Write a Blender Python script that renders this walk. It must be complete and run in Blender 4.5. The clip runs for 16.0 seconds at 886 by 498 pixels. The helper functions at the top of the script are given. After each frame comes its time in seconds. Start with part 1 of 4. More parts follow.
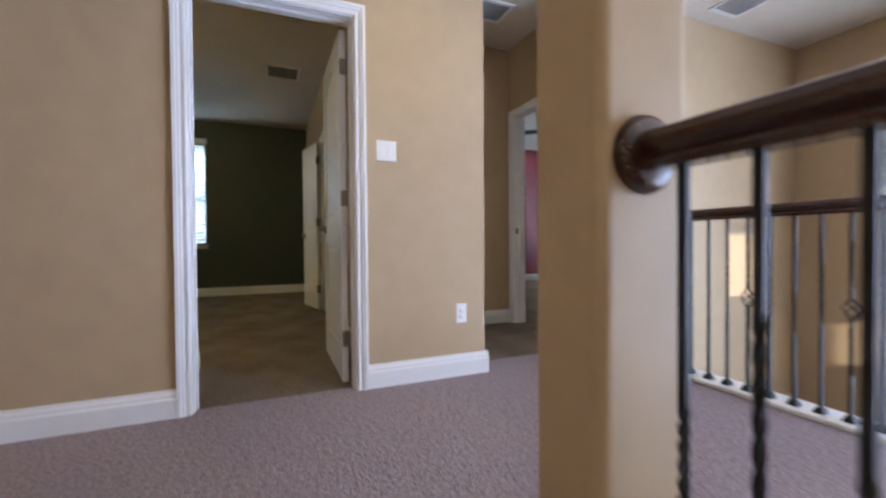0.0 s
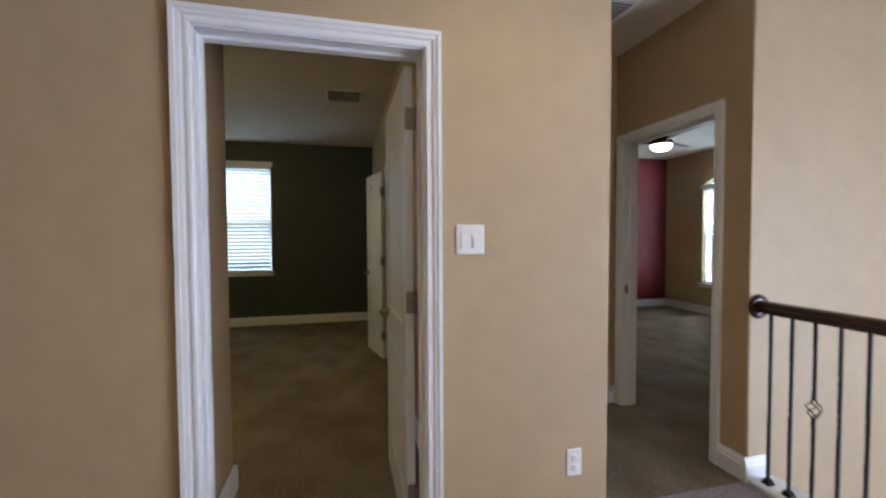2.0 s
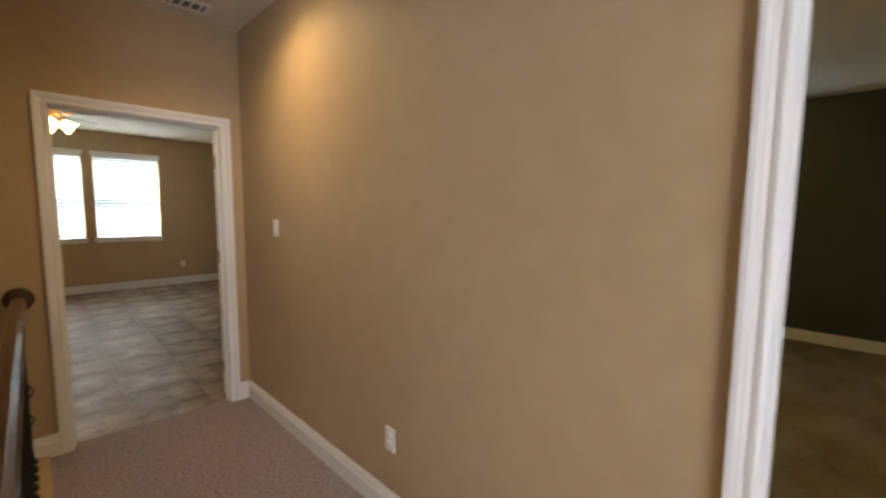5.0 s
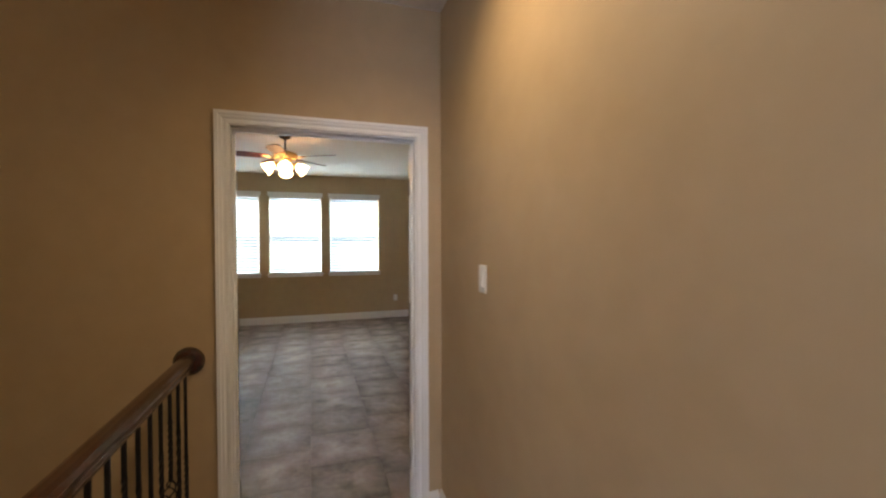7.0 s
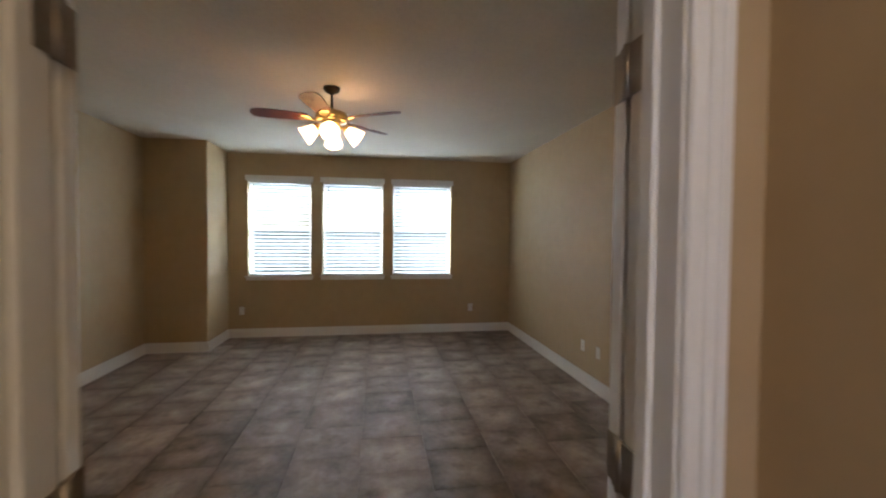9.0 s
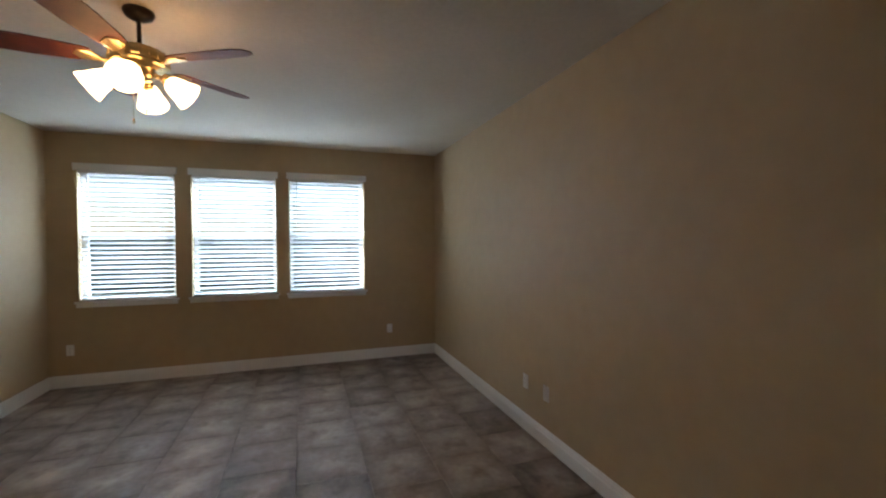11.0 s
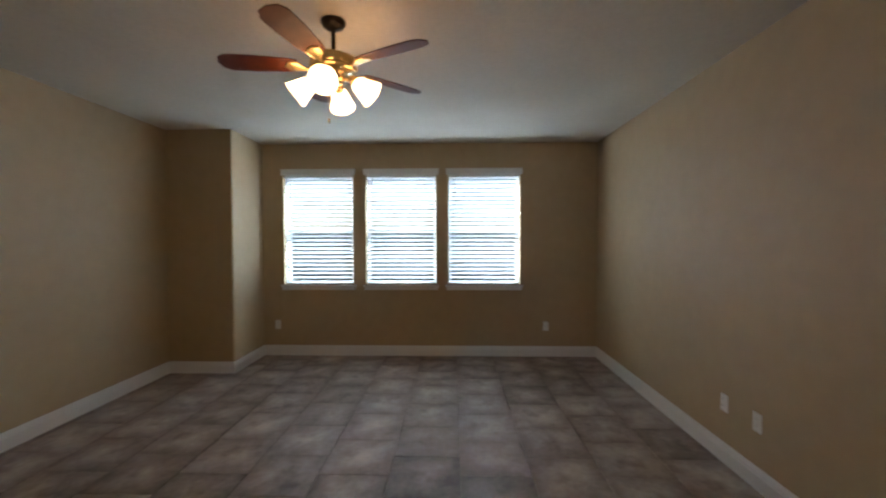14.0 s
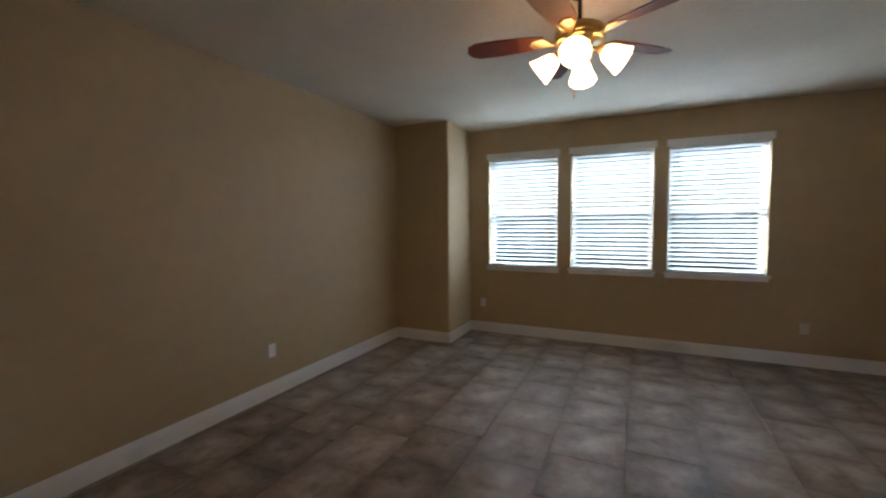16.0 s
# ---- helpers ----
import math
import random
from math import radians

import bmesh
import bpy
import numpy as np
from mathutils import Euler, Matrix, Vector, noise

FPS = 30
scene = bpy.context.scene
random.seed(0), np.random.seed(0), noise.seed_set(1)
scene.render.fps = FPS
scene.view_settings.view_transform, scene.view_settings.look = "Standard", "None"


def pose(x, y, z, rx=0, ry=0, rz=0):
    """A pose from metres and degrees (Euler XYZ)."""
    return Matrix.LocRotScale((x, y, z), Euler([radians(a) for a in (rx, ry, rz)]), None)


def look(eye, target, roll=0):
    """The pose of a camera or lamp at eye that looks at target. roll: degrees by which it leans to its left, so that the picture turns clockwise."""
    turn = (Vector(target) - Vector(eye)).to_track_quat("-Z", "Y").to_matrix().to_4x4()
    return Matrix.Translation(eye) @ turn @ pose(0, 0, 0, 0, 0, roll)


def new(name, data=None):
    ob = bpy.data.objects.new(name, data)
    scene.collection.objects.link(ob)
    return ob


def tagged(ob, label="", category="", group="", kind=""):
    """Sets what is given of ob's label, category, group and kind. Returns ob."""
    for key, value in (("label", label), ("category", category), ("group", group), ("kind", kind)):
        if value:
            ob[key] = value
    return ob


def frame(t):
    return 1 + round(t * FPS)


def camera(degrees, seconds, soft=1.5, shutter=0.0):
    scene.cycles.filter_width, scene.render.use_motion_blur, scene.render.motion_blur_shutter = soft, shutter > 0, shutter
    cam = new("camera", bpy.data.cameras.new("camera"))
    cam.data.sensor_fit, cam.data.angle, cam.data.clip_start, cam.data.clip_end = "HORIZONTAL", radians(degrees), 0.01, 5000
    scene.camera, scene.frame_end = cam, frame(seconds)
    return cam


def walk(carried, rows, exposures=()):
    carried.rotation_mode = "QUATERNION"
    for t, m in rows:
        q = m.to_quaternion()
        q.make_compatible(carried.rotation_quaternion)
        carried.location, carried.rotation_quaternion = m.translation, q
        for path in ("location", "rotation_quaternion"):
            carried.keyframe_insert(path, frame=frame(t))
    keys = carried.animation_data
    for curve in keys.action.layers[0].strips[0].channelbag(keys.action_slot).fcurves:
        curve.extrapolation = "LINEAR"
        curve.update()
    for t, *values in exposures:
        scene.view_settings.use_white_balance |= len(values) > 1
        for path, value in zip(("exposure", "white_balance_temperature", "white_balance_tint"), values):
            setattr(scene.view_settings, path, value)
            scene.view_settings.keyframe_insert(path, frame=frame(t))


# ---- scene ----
W_ROOM, W_GREEN, W_RED, W_FOYER = 2700.0, 700.0, 3800.0, 275.0
SHADE_GLOW = 16.0
EXPOSURES = ((0.0, 0.15, 6200, 16), (0.5, 0.0, 6300, 17), (1.0, -0.06, 6150, 14), (2.0, -0.18, 6600, 14.5), (3.0, -0.3, 7700, 18), (4.0, -0.15, 7900, 14), (5.2, 0.2, 7800, 13), (7.5, 0.2, 6900, 14), (9.0, -0.15, 6900, 16), (10.0, -0.43, 6500, 14.5), (16.0, -0.45, 6500, 14.5))
PATH = [
    (0, (-0.059, 0.041, 0.813), (0.717, 1.885, 0.781), -0.5),
    (0.2, (-0.023, 0.133, 0.876), (0.648, 2.017, 0.852), -0.9),
    (0.5, (-0.008, 0.241, 0.925), (0.541, 2.165, 0.919), -0.2),
    (1, (-0.005, 0.441, 1.04), (0.494, 2.377, 0.968), -0.4),
    (1.5, (0.04, 0.624, 1.174), (0.587, 2.545, 1.082), -1.3),
    (2, (0.067, 0.767, 1.349), (0.539, 2.709, 1.281), -0.3),
    (2.5, (-0.011, 0.927, 1.408), (0.32, 2.898, 1.342), 0.9),
    (3, (-0.076, 1.083, 1.558), (0.101, 3.072, 1.451), -0.4),
    (3.5, (-0.102, 1.136, 1.582), (-0.282, 3.126, 1.504), -0.9),
    (4, (-0.152, 1.157, 1.554), (-0.779, 3.053, 1.443), -0.1),
    (4.5, (-0.211, 1.119, 1.501), (-1.3, 2.79, 1.35), -0.8),
    (5, (-0.308, 1.162, 1.475), (-1.71, 2.576, 1.283), 0.5),
    (5.2, (-0.369, 1.186, 1.452), (-1.844, 2.521, 1.252), 0.7),
    (7.3, (-1.671, 1.66, 1.507), (-3.608, 2.156, 1.451), 0.5),
    (7.5, (-1.838, 1.667, 1.511), (-3.792, 2.087, 1.434), 1.0),
    (8, (-2.239, 1.694, 1.525), (-4.221, 1.958, 1.506), 0.8),
    (8.5, (-2.647, 1.731, 1.519), (-4.632, 1.965, 1.438), 0.7),
    (9, (-3.024, 1.721, 1.515), (-4.998, 2.038, 1.459), 0.5),
    (9.5, (-3.355, 1.757, 1.567), (-5.305, 2.183, 1.46), -0.7),
    (10, (-3.635, 1.901, 1.56), (-5.569, 2.41, 1.526), -0.3),
    (10.2, (-3.75, 1.965, 1.56), (-5.659, 2.569, 1.53), -0.4),
    (12.3, (-4.13, 2.197, 1.56), (-6.019, 2.851, 1.518), -0.2),
    (12.5, (-4.137, 2.15, 1.57), (-6.045, 2.747, 1.531), 0.1),
    (13, (-4.176, 2.126, 1.538), (-6.144, 2.485, 1.521), -0.1),
    (13.5, (-4.193, 2.095, 1.513), (-6.188, 2.232, 1.487), -0.1),
    (14, (-4.209, 2.019, 1.51), (-6.208, 1.97, 1.462), -0.1),
    (14.5, (-4.203, 1.896, 1.546), (-6.184, 1.636, 1.453), 0.0),
    (15, (-4.212, 1.881, 1.555), (-6.149, 1.393, 1.455), -0.4),
    (15.5, (-4.193, 1.733, 1.524), (-6.086, 1.099, 1.401), -0.2),
    (16, (-4.161, 1.648, 1.489), (-5.964, 0.79, 1.366), -0.4),
]
cam = camera(94.6, 16.0, 2.2, 0.5)
walk(cam, [(t, look(eye, target, roll)) for t, eye, target, roll in PATH], EXPOSURES)

# ---------------------------------------------------------------- light
world = bpy.data.worlds.new("world")
scene.world = world
world.use_nodes = True
wn = world.node_tree.nodes
sky = wn.new("ShaderNodeTexSky")
sky.sky_type, sky.sun_disc = "NISHITA", False
sky.sun_elevation, sky.sun_rotation = radians(13.6), radians(201.8)
world.node_tree.links.new(sky.outputs[0], wn["Background"].inputs[0])
wn["Background"].inputs[1].default_value = 0.12


def lamp(name, kind, m, watts, color=(1, 1, 1), size=None, radius=None, spot=None):
    d = bpy.data.lights.new(name, kind)
    d.energy, d.color = watts, color
    if size:
        d.shape, d.size, d.size_y = "RECTANGLE", size[0], size[1]
    if radius is not None:
        d.shadow_soft_size = radius
    if spot:
        d.spot_size, d.spot_blend = radians(spot), 1.0
    ob = new(name, d)
    ob.matrix_world = m
    return ob


DAY = (0.60, 0.82, 1.0)
WARM = (1.0, 0.78, 0.49)
sun = lamp("sun", "SUN", look((0.0, 0.0, 10.0), (4.0, 10.0, 7.4)), 5.0, (1.0, 0.94, 0.86))
sun.data.angle = radians(0.5)
# daylight from the sky above the bedroom windows, and standing in the tall foyer window
def sky_light(x, y, out, width, watts):
    eye = (x + out[0] * 1.1, y + out[1] * 1.1, 3.25)
    lamp("window_daylight", "AREA", look(eye, (x - out[0] * 0.2, y - out[1] * 0.2, 1.55)), watts, DAY, (width, 1.2))


sky_light(-9.60, 1.35, (-1, 0), 3.6, W_ROOM)
sky_light(-1.44, 7.50, (0, 1), 1.5, W_GREEN)
sky_light(6.10, 5.90, (1, 0), 1.7, W_RED)
lamp("window_daylight", "AREA", look((5.06, -1.0, 0.6), (0, -1.0, 0.6)), W_FOYER, (0.60, 0.73, 1.0), (3.4, 3.0))

# ---------------------------------------------------------------- materials


def material(name, a, b, rough=0.6, scale=6.0, bump=0.0, bump_scale=200.0, metal=0.0, spec=0.5, fine=None, coat=0.0, relief=0.004, stretch=None, clumps=0.0, tight=0.17):
    """Base colour between a and b by large and small noise, with a fine relief."""
    m = bpy.data.materials.new(name)
    m.use_nodes = True
    n, l = m.node_tree.nodes, m.node_tree.links
    p = n["Principled BSDF"]
    tc = n.new("ShaderNodeTexCoord")
    big = n.new("ShaderNodeTexNoise")
    big.inputs["Scale"].default_value, big.inputs["Detail"].default_value = scale, 5
    if stretch:
        mp = n.new("ShaderNodeMapping")
        mp.inputs["Scale"].default_value, mp.inputs["Rotation"].default_value = stretch, (0, 0, 0.5)
        l.new(tc.outputs["Object"], mp.inputs["Vector"])
        l.new(mp.outputs[0], big.inputs["Vector"])
    else:
        l.new(tc.outputs["Object"], big.inputs["Vector"])
    small = n.new("ShaderNodeTexNoise")
    small.inputs["Scale"].default_value, small.inputs["Detail"].default_value = fine or scale * 18, 3
    l.new(tc.outputs["Object"], small.inputs["Vector"])
    mean = n.new("ShaderNodeMath")
    mean.operation = "MULTIPLY_ADD"
    mean.inputs[1].default_value, mean.inputs[2].default_value = 0.5, 0.0
    add = n.new("ShaderNodeMath")
    add.operation = "ADD"
    l.new(big.outputs["Fac"], add.inputs[0])
    l.new(small.outputs["Fac"], add.inputs[1])
    l.new(add.outputs[0], mean.inputs[0])
    ramp = n.new("ShaderNodeValToRGB")
    ramp.color_ramp.elements[0].position, ramp.color_ramp.elements[1].position = 0.5 - tight, 0.5 + tight
    ramp.color_ramp.elements[0].color, ramp.color_ramp.elements[1].color = (*a, 1), (*b, 1)
    l.new(mean.outputs[0], ramp.inputs[0])
    l.new(ramp.outputs[0], p.inputs["Base Color"])
    p.inputs["Roughness"].default_value, p.inputs["Metallic"].default_value = rough, metal
    p.inputs["Specular IOR Level"].default_value = spec
    p.inputs["Coat Weight"].default_value = coat
    if bump:
        t = n.new("ShaderNodeTexNoise")
        t.inputs["Scale"].default_value, t.inputs["Detail"].default_value = bump_scale, 4
        l.new(tc.outputs["Object"], t.inputs["Vector"])
        bp = n.new("ShaderNodeBump")
        bp.inputs["Strength"].default_value, bp.inputs["Distance"].default_value = bump, relief
        if clumps:
            c = n.new("ShaderNodeTexNoise")
            c.inputs["Scale"].default_value, c.inputs["Detail"].default_value, c.inputs["Distortion"].default_value = clumps, 6, 1.5
            l.new(tc.outputs["Object"], c.inputs["Vector"])
            both = n.new("ShaderNodeMath")
            both.operation = "MULTIPLY_ADD"
            both.inputs[1].default_value = 2.2
            l.new(c.outputs["Fac"], both.inputs[0])
            l.new(t.outputs["Fac"], both.inputs[2])
            l.new(both.outputs[0], bp.inputs["Height"])
        else:
            l.new(t.outputs["Fac"], bp.inputs["Height"])
        l.new(bp.outputs[0], p.inputs["Normal"])
    return m


TAN = material("tan_paint", (0.43, 0.315, 0.182), (0.472, 0.349, 0.206), 0.6, 1.1, 0.055, 110, fine=9.0)
GREEN = material("green_paint", (0.040, 0.056, 0.047), (0.050, 0.068, 0.057), 0.5, 1.5, 0.055, 110, fine=9.0)
RED = material("red_paint", (0.150, 0.007, 0.010), (0.175, 0.009, 0.013), 0.5, 1.5, 0.055, 110, fine=9.0)
CEIL = material("ceiling_paint", (0.62, 0.56, 0.46), (0.70, 0.63, 0.53), 0.8, 2.0, 0.5, 60)
WHITE = material("white_trim_paint", (0.77, 0.77, 0.76), (0.80, 0.80, 0.785), 0.34, 2.0)
PLASTIC = material("white_plastic", (0.76, 0.75, 0.72), (0.82, 0.81, 0.78), 0.35, 9.0)
DUCT_SHADE = material("duct_shadow", (0.10, 0.10, 0.105), (0.14, 0.14, 0.145), 0.7, 9.0)
GAP = material("slot_shade", (0.02, 0.02, 0.02), (0.03, 0.03, 0.03), 0.7, 9.0)
HALL_CARPET = material("mauve_carpet", (0.29, 0.240, 0.268), (0.67, 0.587, 0.64), 0.95, 60.0, 1.0, 130, spec=0.08, fine=150, relief=0.018, clumps=34, tight=0.14)
ROOM_CARPET = material("brown_carpet", (0.19, 0.142, 0.098), (0.43, 0.345, 0.255), 0.95, 3.2, 1.0, 130, spec=0.08, fine=75, relief=0.016, stretch=(1.0, 0.7, 1.0), clumps=48, tight=0.15)
GROUT = material("grout", (0.22, 0.172, 0.145), (0.29, 0.235, 0.20), 0.9, 9.0, 0.3, 200)
CHERRY = material("cherry_wood", (0.022, 0.006, 0.003), (0.060, 0.016, 0.007), 0.26, 9.0, 0.05, 120, coat=0.4)
BLADE = material("blade_wood", (0.06, 0.014, 0.008), (0.12, 0.03, 0.016), 0.55, 12.0, spec=0.25)
IRON = material("black_iron", (0.010, 0.010, 0.011), (0.022, 0.021, 0.022), 0.6, 30.0, 0.15, 300, spec=0.22)
BRONZE = material("dark_bronze", (0.025, 0.017, 0.012), (0.05, 0.034, 0.024), 0.35, 20.0, metal=0.7)
BRASS = material("antique_brass", (0.50, 0.37, 0.17), (0.62, 0.47, 0.24), 0.28, 20.0, metal=1.0)
NICKEL = material("aged_nickel", (0.26, 0.22, 0.18), (0.36, 0.31, 0.26), 0.34, 30.0, metal=0.9)
METAL_WHITE = material("white_enamel", (0.70, 0.69, 0.66), (0.78, 0.77, 0.74), 0.4, 8.0)
GROUND = material("lawn", (0.05, 0.08, 0.03), (0.10, 0.12, 0.06), 0.95, 0.4)


def glow(name, color, strength):
    m = bpy.data.materials.new(name)
    m.use_nodes = True
    p = m.node_tree.nodes["Principled BSDF"]
    p.inputs["Base Color"].default_value = (0.85, 0.82, 0.76, 1)
    p.inputs["Roughness"].default_value = 0.3
    p.inputs["Emission Color"].default_value, p.inputs["Emission Strength"].default_value = (*color, 1), strength
    return m


SHADE = glow("lit_frosted_glass", (1.0, 0.60, 0.27), SHADE_GLOW)
BOWL = glow("lit_glass_bowl", (1.0, 0.96, 0.86), 9.0)
BULB = glow("recessed_bulb", WARM, 40.0)
# glow of the unseen dome added to warm the hall walls
HALL_FILL = glow("hall_fill_dome", (1.0, 0.75, 0.45), 26.0)
GREEN_DOME = glow("lit_dome_glass", (1.0, 0.82, 0.36), 75.0)

GLASS = bpy.data.materials.new("window_glass")
GLASS.use_nodes = True
gp = GLASS.node_tree.nodes["Principled BSDF"]
gp.inputs["Base Color"].default_value, gp.inputs["Roughness"].default_value = (0.97, 0.99, 0.99, 1), 0.02
gp.inputs["Transmission Weight"].default_value, gp.inputs["IOR"].default_value = 1.0, 1.02

# faux-wood slats let some light through
SLAT = bpy.data.materials.new("white_slat")
SLAT.use_nodes = True
sn, sl = SLAT.node_tree.nodes, SLAT.node_tree.links
tr, mx = sn.new("ShaderNodeBsdfTranslucent"), sn.new("ShaderNodeMixShader")
sn["Principled BSDF"].inputs["Base Color"].default_value = (0.80, 0.81, 0.82, 1)
sn["Principled BSDF"].inputs["Roughness"].default_value = 0.45
tr.inputs["Color"].default_value = (0.86, 0.86, 0.86, 1)
mx.inputs[0].default_value = 0.5
sl.new(sn["Principled BSDF"].outputs[0], mx.inputs[1])
sl.new(tr.outputs[0], mx.inputs[2])
sl.new(mx.outputs[0], sn["Material Output"].inputs["Surface"])

# glazed slate-look tile: cloudy, a tone of its own for each, worn dark at its rims
TILE = bpy.data.materials.new("slate_tile")
TILE.use_nodes = True
tn, tl = TILE.node_tree.nodes, TILE.node_tree.links
tp = tn["Principled BSDF"]
tcd, tinf = tn.new("ShaderNodeTexCoord"), tn.new("ShaderNodeObjectInfo")
shift = tn.new("ShaderNodeVectorMath")
shift.operation = "MULTIPLY_ADD"
comb = tn.new("ShaderNodeCombineXYZ")
for k in range(3):
    tl.new(tinf.outputs["Random"], comb.inputs[k])
shift.inputs[1].default_value = (37, 53, 71)
tl.new(comb.outputs[0], shift.inputs[0])
tl.new(tcd.outputs["Object"], shift.inputs[2])
cloud, grain = tn.new("ShaderNodeTexNoise"), tn.new("ShaderNodeTexNoise")
for node, s, d in ((cloud, 5.5, 6), (grain, 24.0, 5)):
    node.inputs["Scale"].default_value, node.inputs["Detail"].default_value = s, d
    tl.new(shift.outputs[0], node.inputs["Vector"])
sep = tn.new("ShaderNodeSeparateXYZ")
tl.new(tcd.outputs["Object"], sep.inputs[0])


def tmath(op, a, b=None, c=None):
    nd = tn.new("ShaderNodeMath")
    nd.operation = op
    for k, v in enumerate((a, b, c)):
        if v is None:
            continue
        if isinstance(v, (int, float)):
            nd.inputs[k].default_value = v
        else:
            tl.new(v, nd.inputs[k])
    return nd.outputs[0]


rim = tmath("MAXIMUM", tmath("ABSOLUTE", sep.outputs[0]), tmath("ABSOLUTE", sep.outputs[1]))
rim = tmath("ADD", rim, tmath("MULTIPLY", tmath("SUBTRACT", cloud.outputs["Fac"], 0.5), 0.5))
rim_map = tn.new("ShaderNodeMapRange")
rim_map.inputs[1].default_value, rim_map.inputs[2].default_value = 0.09, 0.30
rim_map.inputs[3].default_value, rim_map.inputs[4].default_value = 0.0, 1.0
tl.new(rim, rim_map.inputs[0])
tone = tmath("ADD", cloud.outputs["Fac"], tmath("MULTIPLY", tmath("SUBTRACT", tinf.outputs["Random"], 0.5), 0.16))
tone = tmath("ADD", tone, tmath("MULTIPLY", tmath("SUBTRACT", grain.outputs["Fac"], 0.5), 0.22))
tone = tmath("SUBTRACT", tone, tmath("MULTIPLY", rim_map.outputs[0], 0.23))
tramp = tn.new("ShaderNodeValToRGB")
tramp.color_ramp.elements[0].position, tramp.color_ramp.elements[0].color = 0.22, (0.105, 0.078, 0.066, 1)
tramp.color_ramp.elements[1].position, tramp.color_ramp.elements[1].color = 0.72, (0.50, 0.435, 0.385, 1)
mid = tramp.color_ramp.elements.new(0.46)
mid.color = (0.275, 0.224, 0.195, 1)
tl.new(tone, tramp.inputs[0])
tl.new(tramp.outputs[0], tp.inputs["Base Color"])
tp.inputs["Roughness"].default_value = 0.46
tp.inputs["Specular IOR Level"].default_value = 0.28
tbump = tn.new("ShaderNodeBump")
tbump.inputs["Strength"].default_value, tbump.inputs["Distance"].default_value = 0.35, 0.004
tl.new(cloud.outputs["Fac"], tbump.inputs["Height"])
tl.new(tbump.outputs[0], tp.inputs["Normal"])

# ---------------------------------------------------------------- mesh helpers


def bx(bm, x0, x1, y0, y1, z0, z1):
    vs = [bm.verts.new((x, y, z)) for x in (x0, x1) for y in (y0, y1) for z in (z0, z1)]
    for q in ((0, 1, 3, 2), (4, 6, 7, 5), (0, 4, 5, 1), (2, 3, 7, 6), (0, 2, 6, 4), (1, 5, 7, 3)):
        bm.faces.new([vs[i] for i in q])
    return vs


def bbox(x0, x1, y0, y1, z0, z1, bevel=0.0, seg=2):
    bm = bmesh.new()
    bx(bm, x0, x1, y0, y1, z0, z1)
    if bevel:
        bmesh.ops.bevel(bm, geom=bm.edges[:], offset=bevel, segments=seg, affect="EDGES", profile=0.5)
    return bm


def lathe(bm, profile, m=Matrix(), n=24):
    """Turns a profile of (radius, height) about the local z axis."""
    rings = []
    for r, z in profile:
        if r < 1e-6:
            rings.append([bm.verts.new(m @ Vector((0, 0, z)))])
        else:
            rings.append([bm.verts.new(m @ Vector((r * math.cos(2 * math.pi * k / n), r * math.sin(2 * math.pi * k / n), z))) for k in range(n)])
    for a, b in zip(rings, rings[1:]):
        for k in range(n):
            j = (k + 1) % n
            if len(a) == 1 and len(b) == 1:
                continue
            f = [a[0], b[j], b[k]] if len(a) == 1 else [a[k], a[j], b[0]] if len(b) == 1 else [a[k], a[j], b[j], b[k]]
            bm.faces.new(f).smooth = True
    return bm


def tube(bm, p0, p1, r0, r1=None, n=10):
    p0, p1 = Vector(p0), Vector(p1)
    m = Matrix.Translation(p0) @ (p1 - p0).to_track_quat("Z", "Y").to_matrix().to_4x4()
    return lathe(bm, [(0, 0), (r0, 0), (r1 or r0, (p1 - p0).length), (0, (p1 - p0).length)], m, n)


def sweep(bm, profile, p0, p1, out):
    """A closed profile of (out, up) drawn straight from p0 to p1."""
    p0, p1, out = Vector(p0), Vector(p1), Vector(out)
    up = Vector((0, 0, 1))
    a = [bm.verts.new(p0 + out * u + up * v) for u, v in profile]
    b = [bm.verts.new(p1 + out * u + up * v) for u, v in profile]
    for k in range(len(profile)):
        j = (k + 1) % len(profile)
        bm.faces.new([a[k], a[j], b[j], b[k]])
    bm.faces.new(a[::-1])
    bm.faces.new(b)
    return bm


def link(name, bm, mat, parent=None, label="", category="", group="", kind="", smooth=False):
    bmesh.ops.recalc_face_normals(bm, faces=bm.faces[:])
    me = bpy.data.meshes.new(name)
    if smooth:
        for f in bm.faces:
            f.smooth = True
    bm.to_mesh(me)
    bm.free()
    me.materials.append(mat)
    ob = new(name, me)
    ob.parent = parent
    return tagged(ob, label, category, group, kind)


def part(name, bm, mat, parent, label="", smooth=False):
    return link(name, bm, mat, parent, label, smooth=smooth)


def thing(name, label, category, m=Matrix(), group="", kind=""):
    ob = new(name)
    ob.empty_display_size = 0.05
    ob.matrix_world = m
    return tagged(ob, label, category, group, kind)


